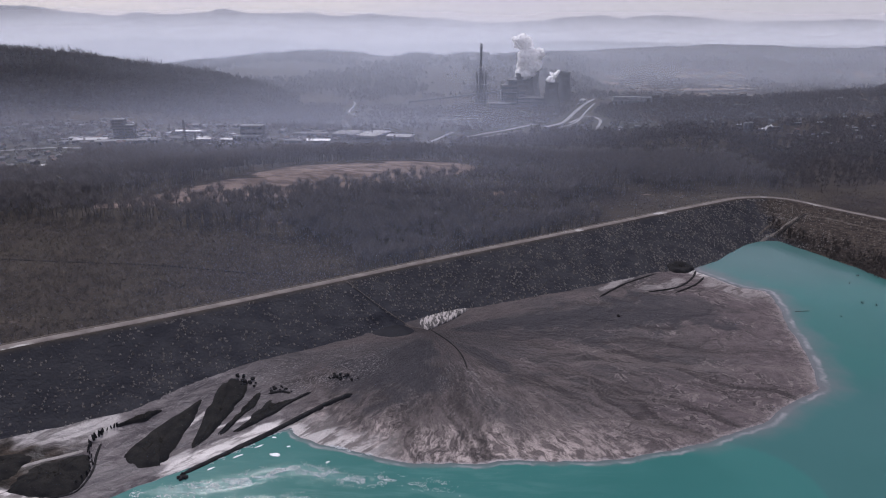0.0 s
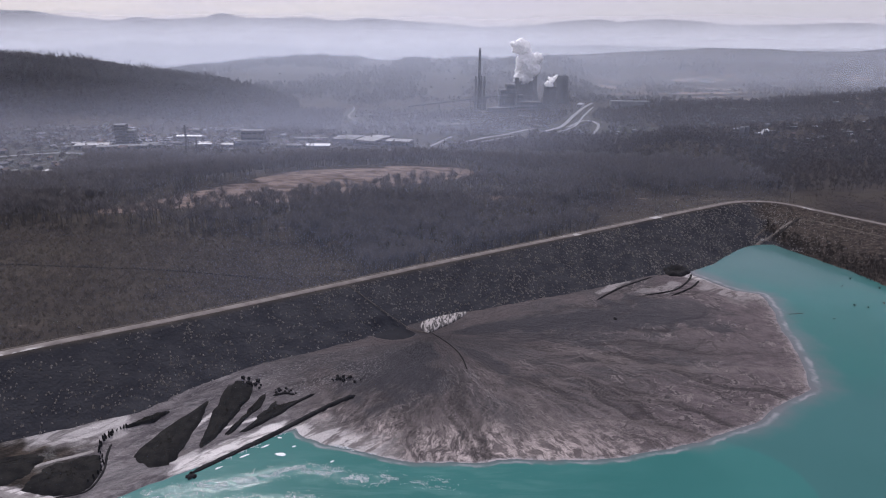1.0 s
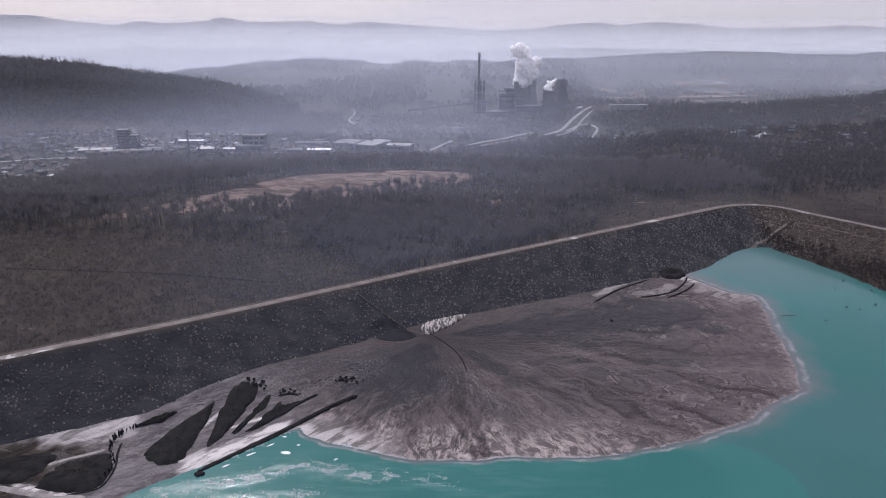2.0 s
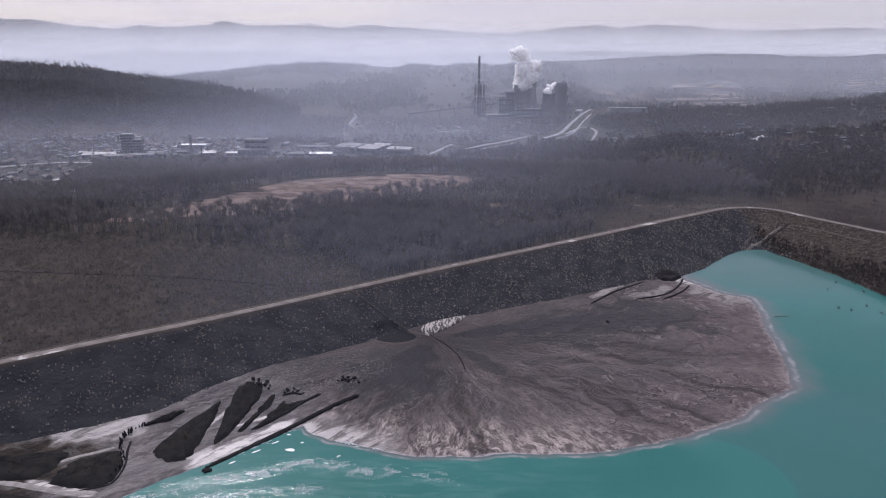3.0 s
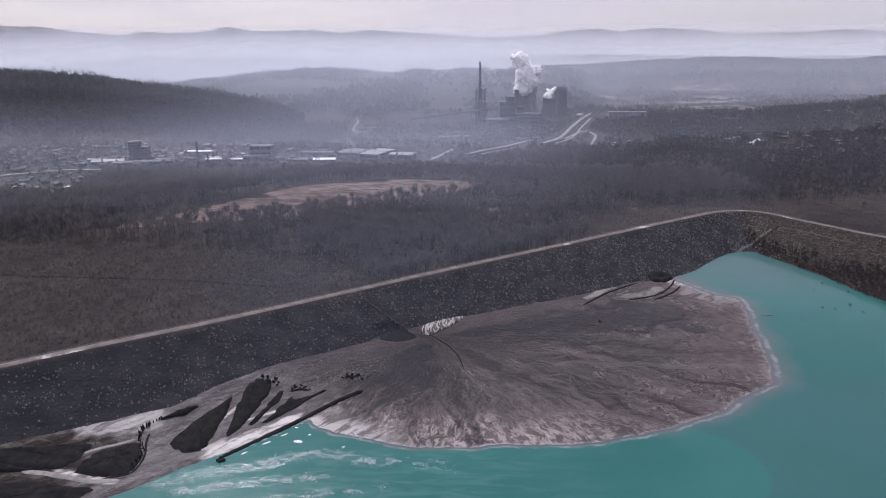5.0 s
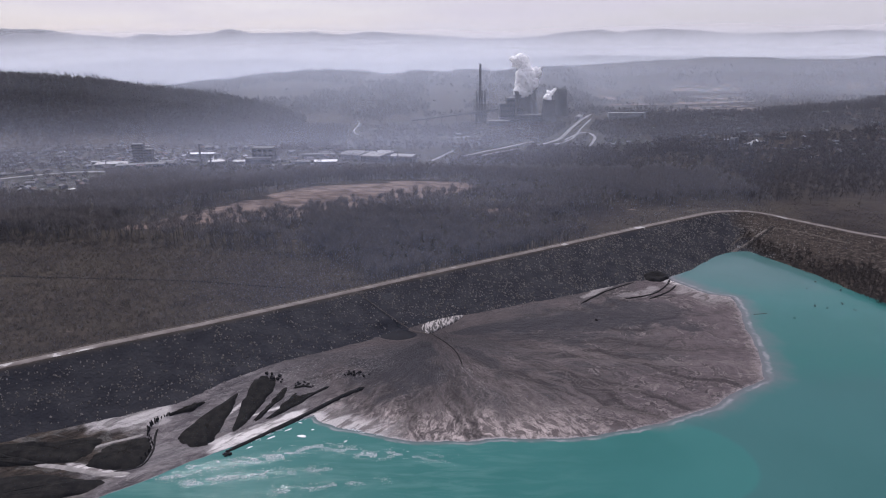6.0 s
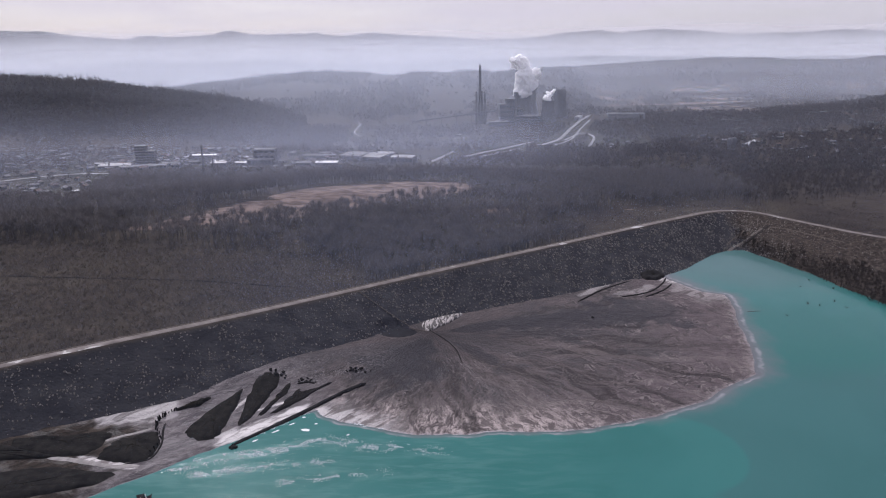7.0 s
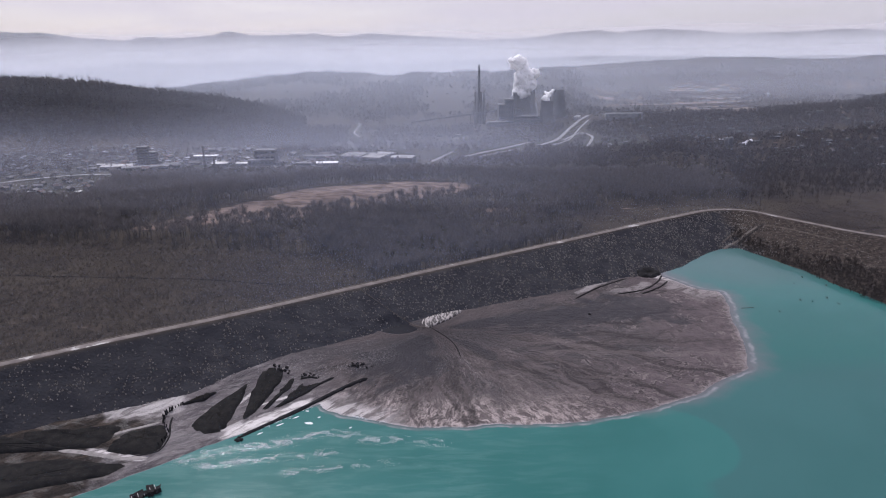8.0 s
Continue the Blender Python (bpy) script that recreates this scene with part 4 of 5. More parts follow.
mound("earth_mound", [(-79.5, 234), (-73, 249), (-69.8, 260.5), (-66.5, 255.5), (-53, 264), (-65, 250)], 0.8, "narrow dark mound beside the dyke", seed=6, steep=0.5)
mound("earth_mound", [(-122, 237), (-117, 244), (-107, 250), (-112, 242)], 1.1, "small dark ridge of ash beside pale silt", seed=7, steep=0.5)
mound("earth_mound", [(-230, 170), (-200, 186), (-160, 199), (-138, 197), (-124, 195), (-128, 188), (-160, 176), (-210, 150)], 1.4, "long dark grassy bank at the edge of the pond", seed=8)
mound("earth_mound", [(-225, 205), (-195, 210), (-165, 207), (-152, 204), (-170, 202), (-205, 192)], 1.3, "long dark grassy bank below the dam", seed=12)
mound("earth_mound", [(143, 424), (150, 431), (162, 433), (164, 426), (155, 417), (145, 417)], 1.9, "dark heap of ash at the far tip of the fan", MAT_DYKE, seed=9)


def ridge(name, line, half, height, label, category="dyke", material=None, seed=1):
    """A long low bank along a line, rounded, with ragged edges."""
    line = spline(line, 14)
    n = len(line)
    d = np.gradient(line, axis=0)
    nrm = np.stack([-d[:, 1], d[:, 0]], 1) / np.hypot(d[:, 0], d[:, 1])[:, None]
    taper = np.minimum(1, np.minimum(np.arange(n), np.arange(n)[::-1]) / 4 + 0.1)
    rows = []
    for o, h in ((-1, -0.3), (-0.7, 0.55), (-0.3, 1), (0.3, 0.95), (0.7, 0.5), (1, -0.3)):
        p = line + nrm * (half * o * taper * (0.8 + 0.5 * fbm(np.arange(n) * 0.6, np.full(n, o), seed)))[:, None]
        base = np.maximum(np.maximum(fan_height(p[:, 0], p[:, 1]), ground_height(p[:, 0], p[:, 1])), -0.2)
        rows.append(np.column_stack([p, base + height * h * taper * (0.7 + 0.6 * fbm(np.arange(n) * 0.8, np.full(n, o * 2), seed + 4))]))
    v = np.stack(rows, 1)
    i = np.arange(n * 6).reshape(n, 6)
    q = np.stack([i[:-1, :-1], i[:-1, 1:], i[1:, 1:], i[1:, :-1]], -1).reshape(-1, 4)[:, ::-1]
    return tagged(new(name, mesh_of(name, v.reshape(-1, 3), None, material or MAT_DYKE, quads=q, smooth=True)), label, category)


MAT_SILT = simple("dried_silt", (0.14, 0.128, 0.124), (0.26, 0.24, 0.232), 0.4, 0.7, bump=0.5)
ridge("dyke", [(-88, 213.5), (-77, 225), (-66, 236), (-55, 248), (-46, 257), (-37, 263.5)], 1.3, 0.9, "long straight black dyke between flats and water", seed=3)
ridge("dyke", [(-78, 238), (-68, 248), (-60, 258), (-54, 264)], 0.8, 0.7, "thin black ridge beside the long dyke", seed=4)
ridge("dyke", [(-71, 262), (-66, 264), (-62, 263)], 0.7, 0.6, "short black ridge of ash", seed=5)
for k, line in enumerate(([(88, 370), (107, 391), (134, 413)], [(118, 380), (140, 391), (155, 409), (163, 424)], [(135, 381), (152, 396), (163, 411)])):
    ridge("dyke", line, 0.75, 0.45, "dark curving ridge of ash near the tip of the fan", seed=11 + k)
ridge("gully_bank", [(-7, 319), (2, 308), (8, 296), (10.5, 283)], 0.3, 0.16, "dark bank of the channel running from the outfall", "bank", seed=21)
ridge("dyke", [(-122, 229), (-120.5, 222.5), (-118, 216), (-117, 209), (-118.5, 203), (-127, 199.8)], 0.45, 0.3, "curved black bank beside the broad mound", seed=23)
ridge("silt_spit", [(-142, 215), (-137, 218.5), (-131, 221.6), (-126, 224.6)], 0.9, 0.12, "pale tongue of dried silt between two mounds", "silt", MAT_SILT, seed=24)
ridge("silt_spit", [(-160, 203.5), (-148, 202), (-131, 198.5), (-120, 199)], 1.3, 0.12, "pale strip of dried silt between dark banks", "silt", MAT_SILT, seed=22)

ridge("ditch_bank", [(-380, 428), (-303, 421), (-247, 415), (-196, 409), (-147, 402), (-98, 392)], 0.9, 0.5, "low dark ditch bank crossing the young plantation", "bank", MAT_DYKE, seed=36)
ridge("timber_heap", [(-91, 345), (-86, 347.5), (-82, 349.5)], 0.7, 0.5, "low pale heap of cut timber beside the crest track", "timber heap", MAT_SILT, seed=37)

# outfall: pool, pale rilled slope, pipes
MAT_POOL = simple("dark_pool", (0.007, 0.007, 0.010), (0.013, 0.013, 0.017), 0.2, 0.7, 0.05)


def rilled():
    m = Nodes("pale_rilled_ash", 0.85, 0.2)
    u = m.noise(0.5, 5.0, stretch=(1.7, 0.3, 1), distort=0.8)
    m.bump(u, 0.8, 0.6)
    return m.done(m.mix(m.span(u, 0.44, 0.56), (0.05, 0.046, 0.046), (0.33, 0.305, 0.295)))


def lens(name, outline, z, material, label, category, lift=0.15):
    """A thin low sheet with a sagging rim, for pools and drifts."""
    edge = spline(outline, 8, closed=True)
    bm = bmesh.new()
    mid = edge.mean(0)
    rings = []
    for s, dz in ((1.0, -0.5), (0.97, 0.0), (0.6, lift), (0.25, lift)):
        ring = []
        for p in edge:
            q = mid + (p - mid) * s
            ring.append(bm.verts.new((q[0], q[1], (surface(q[0], q[1]) + 0.45 if z is None else z) + dz)))
        rings.append(ring)
    n = len(edge)
    for a, b in zip(rings, rings[1:]):
        for k in range(n):
            bm.faces.new((a[k], a[(k + 1) % n], b[(k + 1) % n], b[k]))
    bm.faces.new(rings[-1])
    return tagged(part(name, bm, material, None, smooth=True), label, category)


lens("dark_pool", [(-38.2, 313), (-35, 320), (-29, 325.5), (-19.6, 324.5), (-12, 316), (-14.4, 311.5), (-21.7, 308.7), (-27.4, 306.7), (-33.6, 310.8)], 5.0, MAT_POOL, "small black pool at the foot of the dam", "pool", 0.0)
lens("ash_drift", [(-11.4, 329.8), (0.4, 340.5), (12.8, 346.5), (6.0, 333), (-1.2, 324.5), (-8.1, 318)], None, rilled(), "pale rilled drift of dry ash beside the outfall", "ash drift")


def pipe(line, radius, label, material):
    curve = bpy.data.curves.new("pipe", "CURVE")
    curve.dimensions, curve.bevel_depth, curve.bevel_resolution, curve.use_fill_caps = "3D", radius, 2, True
    s = curve.splines.new("POLY")
    s.points.add(len(line) - 1)
    for p, q in zip(s.points, line):
        p.co = (*q, 1)
    curve.materials.append(material)
    return tagged(new("pipe", curve), label, "pipe")


MAT_PIPE = simple("rusty_pipe", (0.07, 0.055, 0.045), (0.15, 0.125, 0.105), 0.8, 0.7)
pipe([(x, y, surface(x, y) + 0.5) for x, y in ((-62, 352), (-50, 345), (-40, 338), (-26, 329), (-16, 322), (-8, 317))], 0.17, "dark steel ash pipe running down the dam to the outfall", MAT_PIPE)

# concrete chutes at the dam corner
MAT_DUST = simple("worn_earth", (0.065, 0.053, 0.044), (0.105, 0.087, 0.073), 0.3, 0.95, bump=0.4)
MAT_CHUTE = simple("stained_concrete", (0.10, 0.088, 0.078), (0.17, 0.15, 0.135), 0.4, 0.9, bump=0.3)
ridge("chute", [(235, 489), (244, 496), (254, 502), (263, 507), (272, 511)], 1.2, 0.25, "pale concrete chute running down the bank", "chute", MAT_CHUTE, seed=31)
ridge("ditch_bank", [(251, 497), (258, 501), (266, 505), (279, 512.5)], 1.2, 0.3, "dark earth bank beside the concrete chute", "bank", MAT_DYKE, seed=32)
ridge("worn_path", [(237, 498), (246, 506), (255, 514), (265, 521)], 0.8, 0.15, "worn earth path climbing to the crest track", "path", MAT_DUST, seed=33)
ridge("worn_path", [(275, 511), (284, 502), (292, 490), (300, 476), (310, 460)], 0.7, 0.12, "worn earth path along the eastern bank", "path", MAT_DUST, seed=34)

# intake box at the foot of the chute
hut = thing("intake_box", pose(243, 496, surface(243, 496), 0, 0, 40), "small white intake box at the water's edge", "intake")
part("body", box(bmesh.new(), -1.0, -0.8, -0.4, 1.0, 0.8, 1.1, 0.06), simple("white_paint", (0.6, 0.58, 0.56), (0.75, 0.74, 0.72), 0.6, 0.7), hut)
part("lid", box(bmesh.new(), -1.12, -0.92, 1.1, 1.12, 0.92, 1.24, 0.03), MAT_CHUTE, hut)

# tussocks on the mounds
tussock_rng = np.random.default_rng(23)
tops = []
for o in [o for o in bpy.data.objects if o.name.startswith("earth_mound")]:
    co = np.empty(len(o.data.vertices) * 3)
    o.data.vertices.foreach_get("co", co)
    co = co.reshape(-1, 3)
    pick = tussock_rng.integers(len(co) // 3, len(co), 110)
    tops.append(co[pick] + tussock_rng.normal(0, 0.25, (110, 3)) * (1, 1, 0))
tops = np.concatenate(tops)
scatter("mound_tussocks", tufts, tops, tussock_rng.uniform(0.25, 0.6, len(tops)), leafless("olive_tussocks", (0.030, 0.028, 0.021), (0.060, 0.053, 0.040)), "dark tussocks and twigs growing on the ash mounds", "grass", 24)

# stakes
stake_mesh = bpy.data.meshes.new("stake")
bm = tube(bmesh.new(), [(0, 0, -0.6), (0.03, 0, 0.7), (0.08, 0.03, 1.5)], [0.34, 0.30, 0.20], 7)
bm.to_mesh(stake_mesh)
bm.free()
stake_mesh.materials.append(MAT_DYKE)
stake_rng = random.Random(4)
for x0, y0 in spline([(-119, 208), (-119, 216), (-123, 223), (-126, 229), (-125, 232), (-124, 235), (-121, 239)], 5):
    x, y = x0 + stake_rng.uniform(-0.6, 0.6), y0 + stake_rng.uniform(-0.5, 0.5)
    ob = new("stake", stake_mesh)
    ob.matrix_world = pose(x, y, surface(x, y), stake_rng.uniform(-14, 14), stake_rng.uniform(-14, 14), stake_rng.uniform(0, 360)) @ Matrix.Scale(stake_rng.uniform(0.7, 1.4), 4)
    tagged(ob, "short black wooden stake standing in the silt", "stake", "stakes along the silt")


def rubble(name, x, y, spread, count, size, label, seed, material=None, stretch=1.0):
    """A loose pile of broken lumps."""
    rng = random.Random(seed)
    bm = bmesh.new()
    for k in range(count):
        px, py = x + rng.gauss(0, spread) * stretch, y + rng.gauss(0, spread)
        r = size * rng.uniform(0.5, 1.3)
        made = bmesh.ops.create_icosphere(bm, subdivisions=1, radius=r, matrix=pose(px, py, max(surface(px, py), -0.1) + r * 0.25, 0, 0, rng.uniform(0, 360)))
        for v in made["verts"]:
            v.co += Vector((rng.uniform(-1, 1), rng.uniform(-1, 1), rng.uniform(-0.6, 0.6))) * r * 0.35
    return tagged(part(name, bm, material or MAT_DYKE, None), label, "rubble")


rubble("rubble", -83, 268, 1.6, 16, 0.8, "black broken lumps lying on the mud", 1, stretch=1.8)
rubble("rubble", -44, 276, 1.3, 16, 0.7, "small pile of black debris on the mud", 2, stretch=2.6)
rubble("rubble", -67, 266, 1.0, 12, 0.6, "black debris on the silt beside a ridge", 3, stretch=2.5)
rubble("rubble", -87, 212, 0.9, 14, 0.7, "black lumps at the tip of the dyke", 4)
rubble("rubble", 92, 343, 0.4, 4, 0.6, "lone dark lump on the mud fan", 6)

# old brickwork stump in the water
stump = thing("ruined_pier", pose(-111, 176.5, 0, 0, 0, 34), "black ruined pier with a pale crust standing in the water", "pier")
for k, (x0, x1, h) in enumerate(((-6, -3.5, 0.5), (-3.8, -1.2, 1.3), (-1.7, 0.9, 0.9), (0.5, 2.8, 2.0), (2.4, 5.0, 1.5))):
    bm = box(bmesh.new(), x0, -2.6 + 0.5 * (k % 3), -2, x1, 2.4 - 0.45 * (k * 2 % 5), h, 0.3)
    for v in bm.verts:
        v.co += Vector((noise.noise(v.co * 1.7), noise.noise(v.co * 2.1 + Vector((5, 0, 0))), 0.8 * noise.noise(v.co * 1.3))) * 1.5
    part("pier_block", bm, MAT_DYKE, stump)
    part("crust", box(bmesh.new(), x0 + 0.8, -2.0 + 0.3 * k, h - 0.5, x0 + 1.0, 1.2 + 0.2 * k, h + 0.10, 0.05), simple("white_crust", (0.4, 0.38, 0.38), (0.55, 0.52, 0.52), 0.7, 0.6), stump, "pale mineral crust")

# floating foam
# one white for real foam and for the imitated sun glitter
MAT_FOAM_GLITTER = simple("white_foam_glitter", (0.60, 0.64, 0.66), (0.74, 0.78, 0.80), 0.8, 0.6)
foam_rng = random.Random(8)


def floe(x, y, a, b, turn, seed):
    bm = bmesh.new()
    n = 18
    top, low = [], []
    for k in range(n):
        g = 2 * math.pi * k / n
        w = 1 + 0.35 * noise.noise(Vector((math.cos(g) * 1.5, math.sin(g) * 1.5, seed * 3.1)))
        px, py = math.cos(g) * a * w, math.sin(g) * b * w
        top.append(bm.verts.new((px * 0.9, py * 0.9, 0.09)))
        low.append(bm.verts.new((px, py, -0.03)))
    for k in range(n):
        bm.faces.new((low[k], low[(k + 1) % n], top[(k + 1) % n], top[k]))
    bm.faces.new(top)
    ob = part("foam_floe", bm, MAT_FOAM_GLITTER, None)
    ob.matrix_world = pose(x, y, 0.01, 0, 0, turn)
    tagged(ob, "white patch of foam floating on turquoise water", "foam", "foam floating by the dyke")


for k, (x, y, a, b) in enumerate(((-59, 225, 2.2, 0.9), (-55.5, 230, 0.8, 0.4), (-62, 235.5, 1.0, 0.4), (-72, 224, 1.8, 0.45), (-66, 230, 1.6, 0.4), (-79, 217, 1.4, 0.4), (-40, 221, 0.9, 0.3))):
    floe(x, y, a, b, 38 if k > 2 else foam_rng.uniform(-20, 20), k)

# white flecks in bands imitating sun glitter, with foam along the shore
fleck_rng = np.random.default_rng(17)
fv, ff = [], []
for band, count, wide, deep in ((GLITTER, 8000, 2.8, 1.5), ([(-96, 193.5), (-74, 198.5), (-46, 202)], 2600, 2.6, 1.4), ([(-60, 188), (-44, 192), (-24, 195)], 1500, 2.6, 1.2), ([(-59, 242), (-50, 236.5), (-42, 232), (-33, 228), (-20, 224.8)], 1900, 0.7, 0.5), ([(-80, 220.5), (-71, 229), (-63, 237.5), (-59, 241.5)], 900, 0.7, 0.45)):
    line = spline(band, 30)
    for k in range(count):
        p = line[fleck_rng.integers(len(line))] + fleck_rng.normal(0, 1, 2) * (wide, deep)
        if vnoise(np.array([p[0] / 3.4]), np.array([p[1] / 1.4]), 5)[0] + 0.5 * vnoise(np.array([p[0] / 14]), np.array([p[1] / 5]), 6)[0] < 0.72:
            continue
        r, g0, base = fleck_rng.uniform(0.035, 0.115), fleck_rng.uniform(0, 6.28), len(fv)
        for q in range(5):
            g = g0 + q * 1.2566
            rr = r * fleck_rng.uniform(0.6, 1.4)
            fv.append((p[0] + math.cos(g) * rr * 1.8, p[1] + math.sin(g) * rr, 0.03))
        fv.append((p[0], p[1], 0.09))
        ff += [(base + q, base + (q + 1) % 5, base + 5) for q in range(5)]
tagged(new("foam_flecks", mesh_of("foam_flecks", np.array(fv), np.array(ff), MAT_FOAM_GLITTER)), "white flecks imitating sun glitter in bands, and foam along the shore", "foam", kind="stuff")

# dead branches and a log in the shallows
MAT_DEAD = simple("drowned_wood", (0.03, 0.03, 0.03), (0.06, 0.055, 0.05), 0.8, 0.9)
dead = [bare_tree(s, 2.0, 26, 1.0, 4) for s in (61, 62)]
for k, (x, y, s) in enumerate(((214, 351, 0.8), (237, 370, 1.0), (243, 367, 0.9), (256, 373, 1.1), (258, 362, 1.0), (262, 415, 1.0), (270, 398, 1.1), (249, 402, 0.7))):
    t = thing("drowned_bush", pose(x, y, -0.3, 0, 0, 47 * k) @ Matrix.Scale(0.42 * s, 4), "dark leafless bush standing in the shallow water", "bush", "drowned bushes")
    tr, cr = dead[k % 2]
    for nm, (vv, ff) in (("stem", tr), ("twigs", cr)):
        ob = new(nm, mesh_of(nm, vv, ff, MAT_DEAD))
        ob.parent = t
log = tube(bmesh.new(), [(0, 0, -4.5), (0.1, 0, -1), (0, 0.15, 2), (0.1, 0, 4.5)], [0.16, 0.22, 0.2, 0.12], 8)
log = part("log", log, MAT_DEAD, None)
log.matrix_world = pose(197, 358, 0.08, 0, 90, 8)
tagged(log, "dark log lying in the shallows off the mud fan", "log")

# ---------------------------------------------------------------- poles along the crest
seg = np.hypot(*np.diff(CREST_LINE[: 16 * 17], axis=0).T)
arc = np.concatenate([[0], np.cumsum(seg)])
start = arc[np.argmin(np.hypot(CREST_LINE[: 16 * 15, 0] + 165, CREST_LINE[: 16 * 15, 1] - 279))]
pole_proto = None
for k in range(-2, 9):
    s = start + 52.0 * k
    i = min(np.searchsorted(arc, s), len(arc) - 2)
    (ax, ay), (bx, by) = CREST_LINE[i], CREST_LINE[i + 1]
    L = math.hypot(bx - ax, by - ay)
    m = pose(ax - (by - ay) / L * 3.9, ay + (bx - ax) / L * 3.9, CREST, 0, 0, math.degrees(math.atan2(by - ay, bx - ax)))
    if pole_proto is None:
        pole_proto = thing("utility_pole", m, "thin grey wooden pole beside the crest track", "pole", "poles along the dam")
        part("shaft", tube(bmesh.new(), [(0, 0, -0.5), (0, 0, 4), (0, 0, 8.2)], [0.17, 0.15, 0.11], 8), MAT_BARK, pole_proto)
        part("crossarm", box(bmesh.new(), -0.9, -0.07, 7.5, 0.9, 0.07, 7.66, 0.02), MAT_BARK, pole_proto)
        for dx in (-0.75, 0.75):
            part("insulator", tube(bmesh.new(), [(dx, 0, 7.66), (dx, 0, 7.78), (dx, 0, 7.9)], [0.05, 0.08, 0.04], 8), MAT_FOAM_GLITTER, pole_proto)
    else:
        copy_thing(pole_proto, m)

# ---------------------------------------------------------------- mountains, and sheets for haze and mist
MAT_MOUNTAIN = simple("far_mountain", (0.06, 0.065, 0.075), (0.095, 0.10, 0.105), 0.002, 0.95, 0.1)


def mountain(name, y0, xs, tops, seed, label):
    line = np.linspace(xs[0], xs[-1], 520)
    top = np.interp(line, xs, tops)
    top = top + 12 * (fbm(line / 60, np.full_like(line, seed), seed, 5) - 0.47)
    rows = []
    for dy, k in ((-260, 0.0), (-170, 0.45), (-90, 0.75), (-30, 0.95), (0, 1.0), (60, 0.9), (220, 0.2), (300, 0.0)):
        wob = 1 + 0.18 * (fbm(line / 90, np.full_like(line, dy / 40), seed + 3, 4) - 0.45) * (0 < k < 1)
        rows.append(np.column_stack([line, np.full_like(line, y0 + dy), top * k * wob + 2]))
    v = np.stack(rows, 0)
    n, w = v.shape[:2]
    i = np.arange(n * w).reshape(n, w)
    q = np.stack([i[:-1, :-1], i[:-1, 1:], i[1:, 1:], i[1:, :-1]], -1).reshape(-1, 4)
    return tagged(new(name, mesh_of(name, v.reshape(-1, 3), None, MAT_MOUNTAIN, quads=q, smooth=True)), label, "mountain", kind="structure")


mountain("mountain_range", 4400, (-4400, -3056, -2835, -2619, -2336, -2157, -2066, -1973, -1756, -1610, -1501, -1390, -1248, -1030, -848, -668, -468, -305, 0, 204, 422, 639, 784, 1000, 1147, 1326, 1580, 1874, 2236, 2597, 2845, 4400),
         (300, 317, 337, 330, 296, 279, 275, 296, 289, 293, 303, 326, 296, 299, 306, 286, 303, 289, 275, 255, 255, 275, 293, 306, 289, 310, 303, 275, 282, 296, 289, 300), 81, "hazy blue mountain range on the horizon")
mountain("foothills", 3700, (-4200, -2426, -2114, -1802, -1645, -1492, -1246, -1029, -692, -259, 0, 358, 819, 1282, 1900, 4200),
         (110, 97, 109, 132, 147, 138, 132, 144, 121, 115, 130, 140, 150, 140, 136, 130), 85, "pale foothills rising out of the mist")


def haze_mist_material(name, low, high, z0, z1, thin, colour, west):
    """Sheet imitating lit haze and mist: mostly clear, denser towards the valley floor."""
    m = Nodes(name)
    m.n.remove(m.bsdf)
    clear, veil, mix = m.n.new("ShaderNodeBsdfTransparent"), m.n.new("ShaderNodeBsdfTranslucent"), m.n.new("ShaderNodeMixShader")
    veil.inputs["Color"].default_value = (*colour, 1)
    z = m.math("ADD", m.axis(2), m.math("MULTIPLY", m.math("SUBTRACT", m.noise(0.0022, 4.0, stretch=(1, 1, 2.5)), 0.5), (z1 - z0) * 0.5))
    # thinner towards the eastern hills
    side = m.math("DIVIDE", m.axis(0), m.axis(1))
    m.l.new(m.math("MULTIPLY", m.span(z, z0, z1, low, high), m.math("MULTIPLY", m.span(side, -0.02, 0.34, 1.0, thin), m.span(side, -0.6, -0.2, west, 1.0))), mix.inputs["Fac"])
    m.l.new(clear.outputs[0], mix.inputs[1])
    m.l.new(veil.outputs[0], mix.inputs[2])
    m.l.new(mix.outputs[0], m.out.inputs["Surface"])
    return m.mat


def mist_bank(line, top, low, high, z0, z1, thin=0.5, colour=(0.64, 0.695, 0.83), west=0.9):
    """An upright see-through sheet along a line in the plan, for haze and mist."""
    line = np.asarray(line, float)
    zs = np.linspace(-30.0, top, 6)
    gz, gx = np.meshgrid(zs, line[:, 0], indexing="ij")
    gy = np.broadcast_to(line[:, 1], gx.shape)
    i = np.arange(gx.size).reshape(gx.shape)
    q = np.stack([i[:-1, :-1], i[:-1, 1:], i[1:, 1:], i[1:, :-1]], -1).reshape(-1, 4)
    ob = new("mist_bank", mesh_of("mist_bank", np.stack([gx, gy, gz], -1).reshape(-1, 3), None, haze_mist_material("haze_mist_veil", low, high, z0, z1, thin, colour, west), quads=q, smooth=True))
    return tagged(ob, "see-through bluish sheet standing in for haze and valley mist", "mist", kind="structure")


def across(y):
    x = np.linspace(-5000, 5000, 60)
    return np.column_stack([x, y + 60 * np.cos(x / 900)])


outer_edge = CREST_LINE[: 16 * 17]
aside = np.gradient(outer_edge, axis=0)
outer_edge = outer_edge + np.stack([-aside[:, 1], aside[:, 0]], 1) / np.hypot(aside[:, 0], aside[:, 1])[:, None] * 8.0
